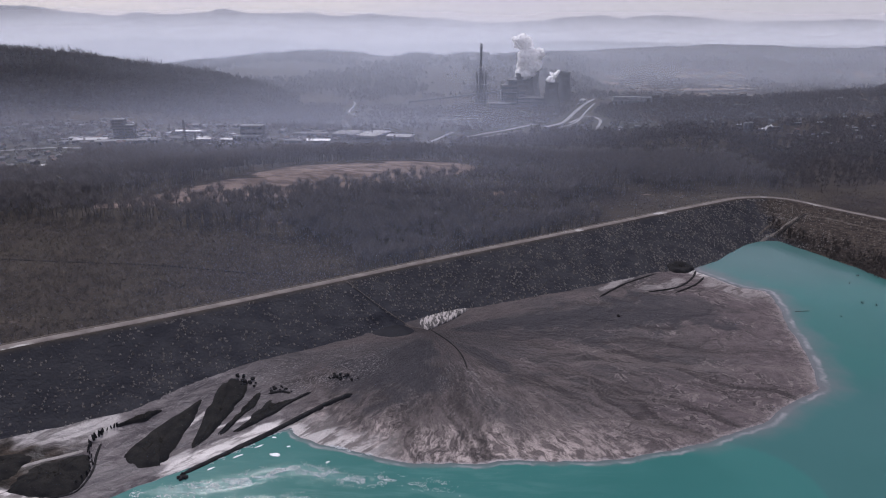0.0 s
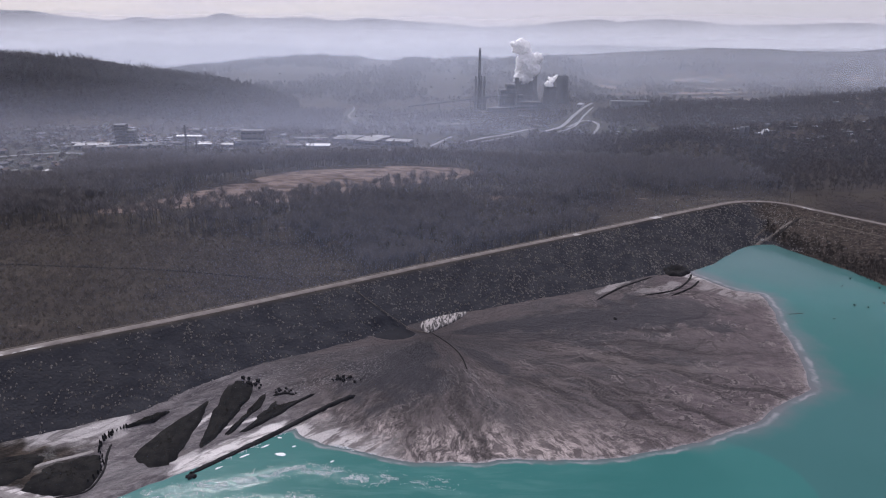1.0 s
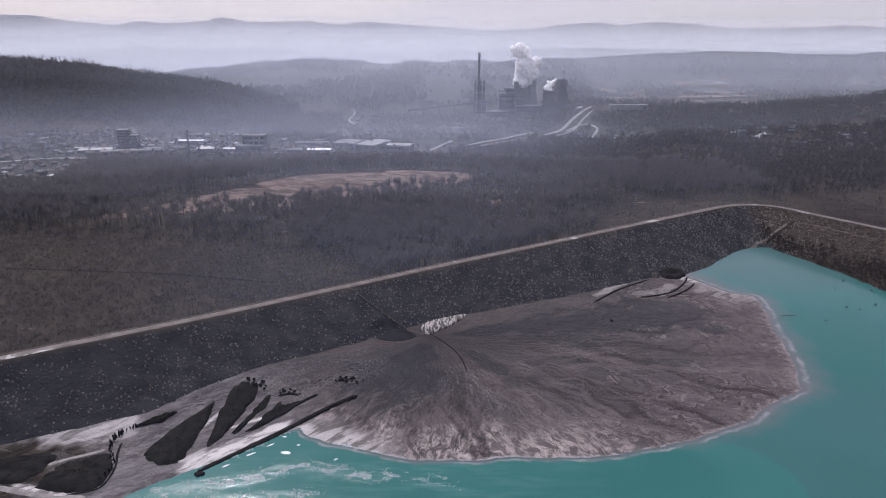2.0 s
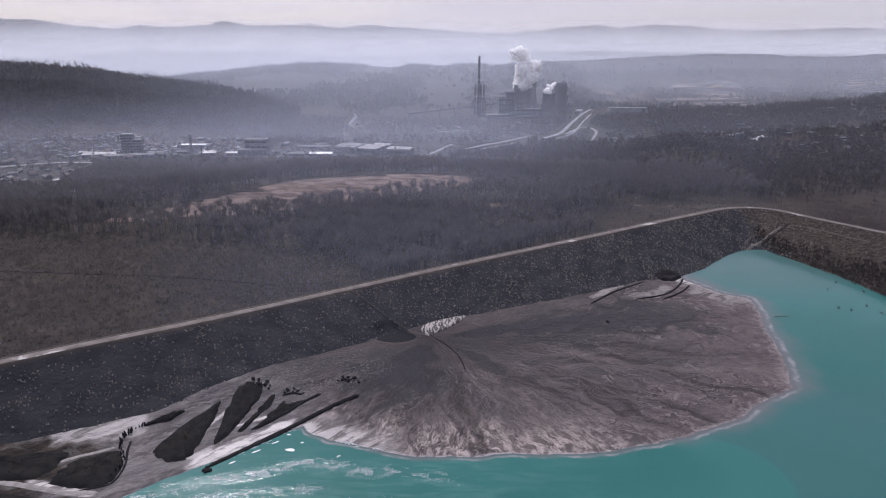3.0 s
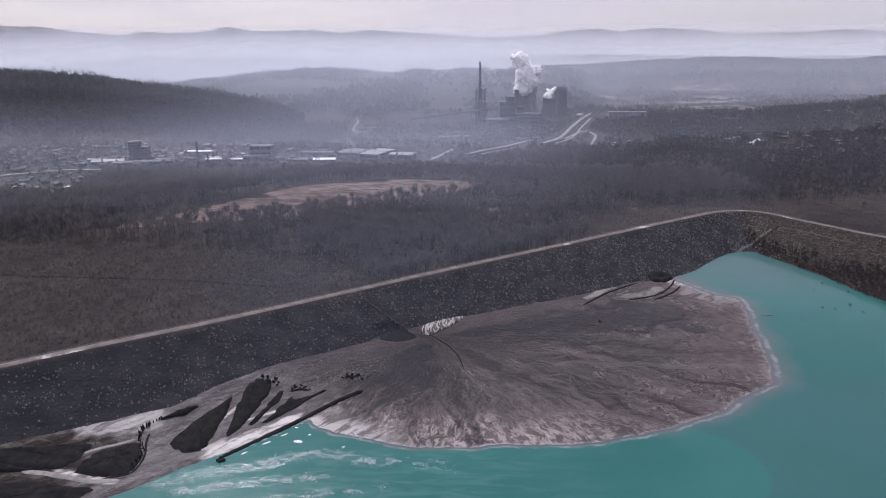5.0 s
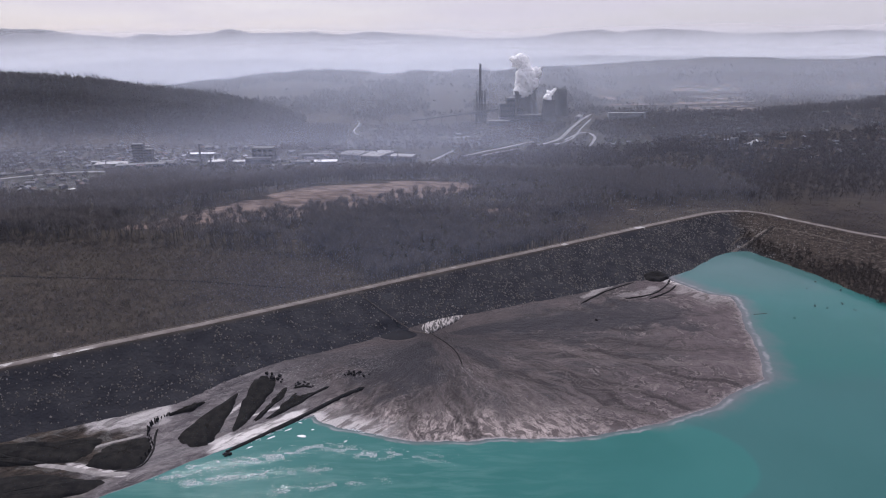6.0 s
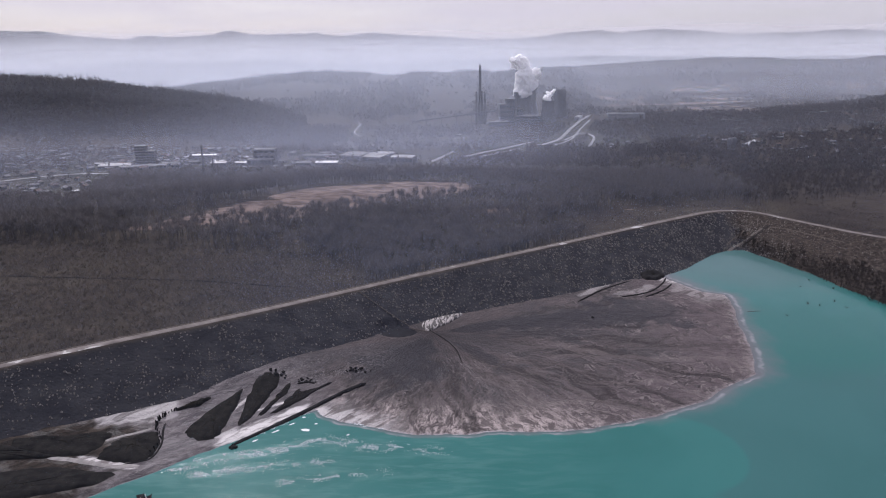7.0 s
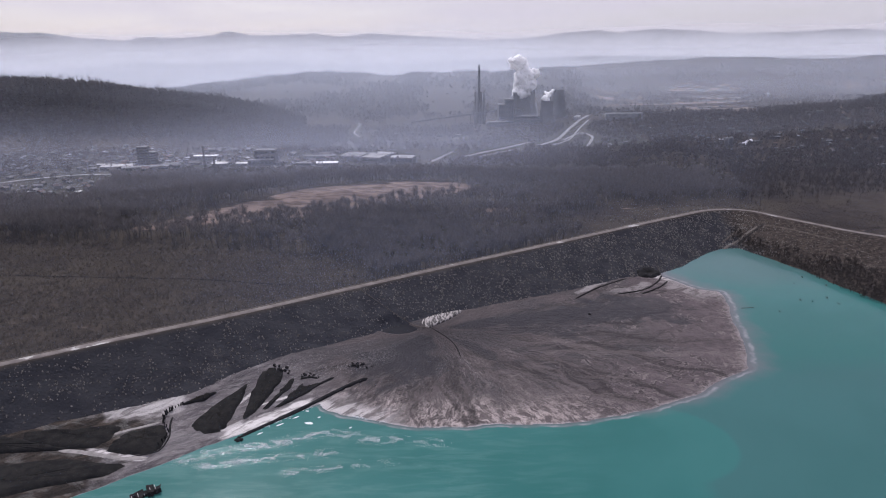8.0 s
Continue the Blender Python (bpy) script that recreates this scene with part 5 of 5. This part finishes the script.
# first sheet stands over the pond, added only to lift the darks
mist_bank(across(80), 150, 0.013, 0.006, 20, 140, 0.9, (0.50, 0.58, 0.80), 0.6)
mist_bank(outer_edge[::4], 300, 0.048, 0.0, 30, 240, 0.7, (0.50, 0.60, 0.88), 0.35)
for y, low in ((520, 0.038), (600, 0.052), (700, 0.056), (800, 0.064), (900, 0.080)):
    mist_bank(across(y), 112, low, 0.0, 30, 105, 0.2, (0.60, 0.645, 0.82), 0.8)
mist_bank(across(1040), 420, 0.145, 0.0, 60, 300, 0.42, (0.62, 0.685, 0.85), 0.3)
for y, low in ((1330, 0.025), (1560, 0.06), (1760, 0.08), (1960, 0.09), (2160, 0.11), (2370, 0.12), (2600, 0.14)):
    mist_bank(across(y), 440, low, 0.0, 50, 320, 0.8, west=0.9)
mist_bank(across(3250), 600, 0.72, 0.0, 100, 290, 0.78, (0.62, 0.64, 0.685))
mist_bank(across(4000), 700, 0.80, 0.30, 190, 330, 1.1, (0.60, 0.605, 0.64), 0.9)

# ---------------------------------------------------------------- the power station
MAT_STACK = simple("sooty_concrete", (0.055, 0.052, 0.052), (0.09, 0.085, 0.083), 0.08, 0.9)
MAT_BAND = simple("pale_band", (0.16, 0.14, 0.135), (0.22, 0.2, 0.19), 0.3, 0.8)
MAT_TOWER = simple("tower_concrete", (0.065, 0.063, 0.062), (0.105, 0.10, 0.098), 0.05, 0.9, bump=0.2)
MAT_PLANT = simple("grey_cladding", (0.045, 0.046, 0.05), (0.085, 0.085, 0.09), 0.06, 0.8)
MAT_PANE = simple("dark_glass", (0.02, 0.024, 0.03), (0.04, 0.045, 0.05), 0.4, 0.15)
MAT_ROOF_LIGHT = simple("bright_sheet_roof", (0.14, 0.14, 0.145), (0.27, 0.27, 0.27), 0.1, 0.5, vary=0.6)
MAT_ROOF_GREY = simple("weathered_roof", (0.12, 0.12, 0.125), (0.20, 0.20, 0.20), 0.1, 0.85, vary=0.6)
MAT_ROOF_RED = simple("tile_roof", (0.09, 0.06, 0.05), (0.15, 0.10, 0.085), 0.5, 0.85, vary=0.5)
MAT_WALL = simple("render_wall", (0.055, 0.053, 0.053), (0.12, 0.115, 0.111), 0.1, 0.9, vary=0.6)


def chimney(x, y, height, r0, r1, label):
    z = float(ground_height(np.array([x]), np.array([y]))[0])
    t = thing("chimney", pose(x, y, z), label, "chimney", "power station chimneys")
    part("shaft", tube(bmesh.new(), [(0, 0, -1), (0, 0, height * 0.33), (0, 0, height * 0.66), (0, 0, height)], [r0, r0 * 0.62 + r1 * 0.38, r0 * 0.3 + r1 * 0.7, r1], 18), MAT_STACK, t, smooth=True)
    for f in (0.62, 0.97):
        r = r0 + (r1 - r0) * f + 0.25
        part("band", tube(bmesh.new(), [(0, 0, height * f - 1.6), (0, 0, height * f + 1.6)], [r, r], 18), MAT_BAND, t, "pale painted band")
    part("platform", tube(bmesh.new(), [(0, 0, height * 0.9), (0, 0, height * 0.9 + 0.5)], [r1 + 1.4, r1 + 1.4], 18), MAT_STACK, t)


chimney(84.5, 1548, 134, 3.9, 2.6, "tall dark concrete chimney of the power station")
for x, y in ((75.5, 1525), (89, 1540), (95, 1526)):
    chimney(x, y, 75, 3.1, 2.3, "shorter dark concrete chimney of the power station")


def cooling_tower(x, y, top, r_top, r_base, label):
    z = float(ground_height(np.array([x]), np.array([y]))[0])
    t = thing("cooling_tower", pose(x, y, z), label, "cooling tower", "cooling towers")
    h = top - z
    prof = [(k, r_top * (0.94 + 0.06 * ((k - 0.78) / 0.22) ** 2) if k > 0.78 else r_top * 0.94 + (r_base - r_top * 0.94) * ((0.78 - k) / 0.78) ** 1.7) for k in np.linspace(0.08, 1, 12)]
    bm = tube(bmesh.new(), [(0, 0, h * k) for k, _ in prof] + [(0, 0, h), (0, 0, h * 0.8)], [r for _, r in prof] + [r_top - 1.0, r_top * 0.94 - 1.0], 40, cap=False)
    part("shell", bm, MAT_TOWER, t, smooth=True)
    part("rim", tube(bmesh.new(), [(0, 0, h - 1.2), (0, 0, h + 0.1)], [r_top + 0.5, r_top + 0.5], 40, cap=False), MAT_STACK, t)
    for k in range(20):
        a = 2 * math.pi * k / 20
        c, s = math.cos(a) * r_base, math.sin(a) * r_base
        part("leg", tube(bmesh.new(), [(c * 1.03, s * 1.03, -1), (c * 0.985, s * 0.985, h * 0.085)], [0.6, 0.6], 5), MAT_STACK, t)


cooling_tower(191, 1600, 71, 21, 31, "broad concrete cooling tower trailing white steam")
cooling_tower(216, 1690, 73, 21, 30, "concrete cooling tower standing behind another")
cooling_tower(239, 1500, 57, 14.5, 23, "smaller dark cooling tower with a wisp of steam")
cooling_tower(289, 1640, 74, 16, 24, "tall hazy cooling tower beside the smaller one")


def block(name, x, y, w, d, h, label, category, wall=MAT_PLANT, roof=MAT_ROOF_GREY, turn=0.0, rows=2, cols=5, gable=0.0, group="", chimney_box=False, window=True):
    """A building: walls, a roof with eaves or a gable, and window bands."""
    z = float(ground_height(np.array([x]), np.array([y]))[0])
    t = thing(name, pose(x, y, z, 0, 0, turn), label, category, group)
    part("wall", box(bmesh.new(), -w / 2, -d / 2, -1.5, w / 2, d / 2, h), wall, t)
    bm = bmesh.new()
    if gable:
        pts = [(-w / 2 - 0.5, -d / 2 - 0.6, h - 0.1), (w / 2 + 0.5, -d / 2 - 0.6, h - 0.1), (w / 2 + 0.5, d / 2 + 0.6, h - 0.1), (-w / 2 - 0.5, d / 2 + 0.6, h - 0.1), (-w / 2 - 0.5, 0, h + gable), (w / 2 + 0.5, 0, h + gable)]
        v = [bm.verts.new(p) for p in pts]
        for f in ((0, 1, 5, 4), (2, 3, 4, 5), (0, 4, 3), (1, 2, 5), (3, 2, 1, 0)):
            bm.faces.new([v[i] for i in f])
    else:
        box(bm, -w / 2 - 0.4, -d / 2 - 0.4, h + 0.003, w / 2 + 0.4, d / 2 + 0.4, h + 0.6)
    part("roof", bm, roof, t)
    if window:
        for r in range(rows):
            zc = h * (r + 0.55) / rows
            for c in range(cols):
                xc = -w / 2 + w * (c + 0.5) / cols
                a, b = w / cols * 0.32, h / rows * 0.2
                pane = part("window", box(bmesh.new(), xc - a, -d / 2 - 0.06, zc - b, xc + a, -d / 2 + 0.1, zc + b), MAT_PANE, t)
                if category != "house":
                    part("sill", box(bmesh.new(), xc - a - 0.15, -d / 2 - 0.3, zc - b - 0.2, xc + a + 0.15, -d / 2 - 0.062, zc - b), wall, pane)
    if chimney_box:
        part("chimney_stack", box(bmesh.new(), w * 0.2, 0.4, h, w * 0.2 + 0.7, 1.1, h + gable + 0.9), MAT_STACK, t)
    return t


block("boiler_house", 134, 1500, 15, 40, 47, "narrow dark boiler house of the power station", "power station", MAT_PLANT, MAT_STACK, rows=4, cols=3)
block("boiler_house", 153, 1520, 20, 40, 58, "tall dark boiler house of the power station", "power station", MAT_PLANT, MAT_STACK, rows=5, cols=3)
block("turbine_hall", 190, 1480, 56, 30, 22, "long grey turbine hall beside the cooling towers", "power station", MAT_PLANT, MAT_STACK, rows=3, cols=8)
block("turbine_hall", 122, 1462, 44, 22, 11, "low grey hall at the foot of the chimneys", "power station", MAT_PLANT, MAT_ROOF_GREY, rows=2, cols=6)
block("bunker", 172, 1490, 14, 20, 36, "narrow grey coal bunker tower", "power station", MAT_PLANT, MAT_STACK, rows=4, cols=2)


def plume(name, x, y, z, path, seed, label):
    """Billowing steam: many rough puffs grown into one cloud."""
    rng = np.random.default_rng(seed)
    bm = bmesh.new()
    for px, pz, pr in path:
        for k in range(7):
            g, e = rng.uniform(0, 2 * math.pi), rng.uniform(-1, 1)
            r = pr * rng.uniform(0.35, 0.62)
            c = Vector((x + px + math.cos(g) * pr * 0.62, y + math.sin(g) * pr * 0.62, z + pz + e * pr * 0.6))
            made = bmesh.ops.create_icosphere(bm, subdivisions=3, radius=r, matrix=Matrix.Translation(c))
            for v in made["verts"]:
                d = (v.co - c)
                n = noise.fractal(v.co * (3.2 / pr), 1.0, 2.0, 5)
                v.co = c + d * (1.0 + 0.5 * n)
    m = Nodes("steam", 1.0, 0.0)
    m.bsdf.inputs["Base Color"].default_value = (0.97, 0.965, 0.96, 1)
    m.bsdf.inputs["Subsurface Weight"].default_value = 1.0
    m.bsdf.inputs["Subsurface Radius"].default_value = (1.0, 1.0, 1.0)
    m.bsdf.inputs["Subsurface Scale"].default_value = 30.0
    ob = part(name, bm, m.mat, None, smooth=True)
    skin = ob.modifiers.new("skin", "REMESH")
    skin.mode, skin.voxel_size, skin.use_smooth_shade = "VOXEL", 0.9, True
    return tagged(ob, label, "steam")


plume("steam_plume", 191, 1600, 68, [(0, 2, 17), (-2, 11, 21), (3, 21, 24), (8, 32, 26), (16, 42, 24), (26, 44, 15), (8, 52, 20), (2, 60, 16), (-4, 67, 14), (-12, 74, 15), (-20, 76, 12), (2, 78, 10), (-12, 82, 9)], 3, "thick white steam cloud rising from a cooling tower")
plume("steam_wisp", 239, 1500, 55, [(-3, 3, 8), (-2, 9, 7), (3, 15, 6), (9, 21, 5), (13, 25, 3.5), (-3, 20, 3.5)], 4, "thin white wisp of steam over a cooling tower")

plume("smoke_wisp", 482, 1030, 4, [(-4, 3, 2.2), (-1, 6, 2.6), (3, 9, 3.0), (8, 12, 3.2), (14, 15, 3.0), (19, 17, 2.2)], 5, "thin pale smoke drifting from a fire among the trees")

# ---------------------------------------------------------------- sheds, works and houses in the valley
# white colour stands in for the sun glinting off the warehouse roof
MAT_ROOF_WHITE = simple("white_sheet_glint", (0.72, 0.72, 0.72), (0.8, 0.8, 0.8), 0.1, 0.3)
block("warehouse", -170, 919, 31, 17, 6, "warehouse with its roof's sun glint put in as white colour", "warehouse", MAT_WALL, MAT_ROOF_WHITE, 2, 1, 6, 1.6)
block("warehouse", -137, 990, 34, 46, 8, "long low warehouse with a grey roof", "warehouse", MAT_WALL, MAT_ROOF_GREY, -20, 1, 8, 1.5)
block("warehouse", -98, 975, 30, 64, 9, "long low warehouse with a pale roof", "warehouse", MAT_WALL, MAT_ROOF_LIGHT, -22, 1, 6, 1.5)
block("warehouse", -60, 945, 34, 26, 10, "pale warehouse beside a yard", "warehouse", MAT_WALL, MAT_ROOF_LIGHT, -12, 1, 6, 1.2)
block("warehouse", -196, 1000, 50, 12, 6, "dull low shed behind the white-roofed warehouse", "warehouse", MAT_WALL, MAT_ROOF_GREY, 4, 1, 8, 1.0)
block("factory", -385, 1014, 42, 15, 6, "factory shed with a bright flat roof", "factory", MAT_WALL, MAT_ROOF_WHITE, 3, 1, 7, 1.0)
block("factory", -269, 955, 31, 18, 22, "tall block-shaped factory with a boxed top", "factory", MAT_WALL, MAT_ROOF_GREY, 2, 3, 4)
block("factory", -273, 938, 36, 12, 9, "lower front hall of the block-shaped factory", "factory", MAT_PLANT, MAT_ROOF_GREY, 2, 1, 6)
block("factory", -474, 910, 44, 24, 6, "long factory hall with a pale flat roof", "factory", MAT_WALL, MAT_ROOF_LIGHT, 14, 1, 9, 0.8)
block("factory", -424, 888, 62, 16, 7, "striped low factory hall beside the office tower", "factory", MAT_WALL, MAT_ROOF_GREY, 16, 1, 12, 0.8)
block("office_tower", -444, 930, 15, 13, 30, "stepped pale office tower with rows of windows", "office", MAT_WALL, MAT_ROOF_GREY, 8, 8, 4)
block("office_tower", -431, 932, 11, 13, 22, "lower wing of the pale office tower", "office", MAT_WALL, MAT_ROOF_GREY, 8, 6, 3)
block("factory", -330, 925, 22, 12, 6, "small factory shed with a pale roof", "factory", MAT_WALL, MAT_ROOF_LIGHT, 8, 1, 4, 1.0)
block("warehouse", -205, 925, 22, 12, 5, "low shed with a dull grey roof", "warehouse", MAT_WALL, MAT_ROOF_GREY, -4, 1, 4, 1.0)
for x, y, h, r in ((-338, 884, 35, 1.5), (-312, 850, 24, 1.1), (-448, 934, 36, 0.4)):
    z = float(ground_height(np.array([x]), np.array([y]))[0])
    t = thing("factory_chimney", pose(x, y, z), "slender factory chimney among low sheds", "chimney")
    part("shaft", tube(bmesh.new(), [(0, 0, -1), (0, 0, h * 0.5), (0, 0, h)], [r * 1.25, r * 1.05, r * 0.85], 12), MAT_STACK, t)
    part("rim", tube(bmesh.new(), [(0, 0, h - 0.8), (0, 0, h + 0.1)], [r * 1.05, r * 1.05], 12), MAT_STACK, t)


def house(x, y, w, d, h, gable, wall, roof, label):
    t = block("house", x, y, w, d, h, label, "house", wall, roof, 0, 1, 2, gable, "houses in the valley", True)
    part("door", box(bmesh.new(), -0.5, -d / 2 - 0.08, 0.0, 0.5, -d / 2 + 0.1, 2.1), MAT_PANE, t)
    return t


protos = [house(-420, 880, 10, 8, 5.5, 2.6, MAT_WALL, MAT_ROOF_RED, "small rendered house with a dull red tiled roof"),
          house(-385, 905, 12, 9, 6.0, 2.2, MAT_WALL, MAT_ROOF_GREY, "small rendered house with a grey roof"),
          house(-300, 935, 16, 9, 4.5, 1.6, MAT_WALL, MAT_ROOF_LIGHT, "low house with a gleaming sheet roof"),
          house(-405, 930, 20, 10, 5.0, 1.4, MAT_PLANT, MAT_ROOF_GREY, "low grey workshop with a sheet roof")]
hrng = random.Random(12)
regions = [(-640, -180, 860, 1130, 105), (-640, -400, 690, 860, 40), (-230, 330, 1090, 1400, 55), (400, 950, 830, 1350, 75)]
for x0, x1, y0, y1, count in regions:
    for k in range(count):
        x, y = hrng.uniform(x0, x1), hrng.uniform(y0, y1)
        x, y = x + 8 * math.sin(y / 30), round(y / 26) * 26 + hrng.uniform(-5, 5)
        if abs(x) > y * 0.75 or off_roads(np.array([x]), np.array([y]))[0] < 0.5:
            continue
        z = float(ground_height(np.array([x]), np.array([y]))[0])
        copy_thing(protos[hrng.choice((0, 0, 0, 1, 1, 1, 0, 1, 3, 3, 3, 2))], pose(x, y, z, 0, 0, hrng.choice((0, 12, -20, 80, 95)) + hrng.uniform(-8, 8)) @ Matrix.Scale(hrng.uniform(0.45, 0.85), 4))

# ---------------------------------------------------------------- valley roads, conveyor and yards
MAT_LANE = simple("pale_lane", (0.11, 0.106, 0.102), (0.19, 0.182, 0.178), 0.05, 0.6)
for line, half in VALLEY_ROADS:
    ribbon("road", spline(line, 14), half, 0.5, MAT_LANE, "pale road crossing the valley floor", "road", edge=0.4)

gallery = thing("conveyor", pose(0, 0, 0), "long dark inclined conveyor gallery beside the power station", "conveyor")
a, b = Vector((-75, 1490, 12)), Vector((132, 1505, 36))
for k in range(6):
    p, q = a.lerp(b, k / 6), a.lerp(b, (k + 1) / 6)
    bm = box(bmesh.new(), -0.5, -2.2, -1.8, 0.5, 2.2, 1.8)
    L = (q - p).length
    bmesh.ops.scale(bm, vec=(L, 1, 1), verts=bm.verts)
    bmesh.ops.transform(bm, matrix=Matrix.Translation((p + q) / 2) @ (q - p).to_track_quat("X", "Z").to_matrix().to_4x4(), verts=bm.verts)
    part("gallery", bm, MAT_PLANT, gallery)
    g = float(ground_height(np.array([p.x]), np.array([p.y]))[0])
    part("trestle", box(bmesh.new(), p.x - 0.8, p.y - 1.6, g - 1, p.x + 0.8, p.y + 1.6, p.z - 1.7), MAT_STACK, gallery)

# rows of sheds and houses too far to tell apart


def far_roofs(n, x0, x1, y0, y1, seed, keep_fn):
    rng = np.random.default_rng(seed)
    out = []
    for k in range(n):
        x, y = rng.uniform(x0, x1), rng.uniform(y0, y1)
        if abs(x) < y * 0.78 and rng.uniform() < keep_fn(x, y) and off_roads(np.array([x]), np.array([y]))[0] > 0.5:
            out.append((x, y))
    p = np.array(out)
    return np.column_stack([p, ground_height(p[:, 0], p[:, 1])])


shed_wall = (np.array([(x, y, z) for z in (-1, 3.6) for x, y in ((-5, -3.5), (5, -3.5), (5, 3.5), (-5, 3.5))], float),
             np.array([(0, 1, 5), (0, 5, 4), (1, 2, 6), (1, 6, 5), (2, 3, 7), (2, 7, 6), (3, 0, 4), (3, 4, 7)]))
shed_roof = (np.array([(-5.5, -4, 3.5), (5.5, -4, 3.5), (5.5, 4, 3.5), (-5.5, 4, 3.5), (-5.5, 0, 5.4), (5.5, 0, 5.4)], float),
             np.array([(0, 1, 5), (0, 5, 4), (2, 3, 4), (2, 4, 5), (0, 4, 3), (1, 2, 5)]))


def roofing():
    m = Nodes("mixed_roofs", 0.85, 0.2)
    k = m.island()
    c = m.mix(m.span(k, 0.2, 0.75), (0.06, 0.045, 0.042), (0.13, 0.125, 0.125))
    return m.done(m.mix(m.span(k, 0.955, 0.965), c, (0.34, 0.34, 0.35)))


far_spots = np.concatenate([far_roofs(520, -700, -120, 700, 1150, 31, lambda x, y: 1.0 if y > 860 or x < -430 else 0.0), far_roofs(230, -260, 340, 1080, 1440, 32, lambda x, y: 1.0),
                            far_roofs(420, 400, 1000, 830, 1400, 33, lambda x, y: 1.0), far_roofs(150, -800, 1300, 1750, 2500, 34, lambda x, y: 1.0)])
far_size = np.random.default_rng(35).uniform(0.45, 1.0, len(far_spots))
scatter("distant_walls", [shed_wall], far_spots, far_size, MAT_WALL, "walls of many small houses and sheds across the valley", "houses", 36)
scatter("distant_roofs", [shed_roof], far_spots, far_size, roofing(), "roofs of many small houses and sheds across the valley", "houses", 36)

block("warehouse", 418, 1500, 84, 16, 15, "very long low white shed on the far plain", "warehouse", MAT_ROOF_LIGHT, MAT_ROOF_LIGHT, -3, 1, 12, 0.0, window=False)
block("warehouse", 330, 1600, 12, 60, 6, "white train of wagons beside the road", "wagons", MAT_ROOF_LIGHT, MAT_ROOF_LIGHT, -18, 1, 3, 0.0, window=False)
for k, (x, y) in enumerate(((451, 1008), (459, 1010))):
    z = float(ground_height(np.array([x]), np.array([y]))[0])
    t = thing("silo", pose(x, y, z), "pale round storage silo among bare trees", "silo", "silos")
    part("shell", tube(bmesh.new(), [(0, 0, -1), (0, 0, 17)], [3.2, 3.2], 20), MAT_ROOF_GREY, t, smooth=False)
    part("cap", tube(bmesh.new(), [(0, 0, 17.02), (0, 0, 18.6), (0, 0, 19)], [3.4, 0.8, 0.5], 20), MAT_ROOF_GREY, t)
    part("ladder", box(bmesh.new(), -0.3, -3.5, 0, 0.3, -3.25, 17), MAT_STACK, t)
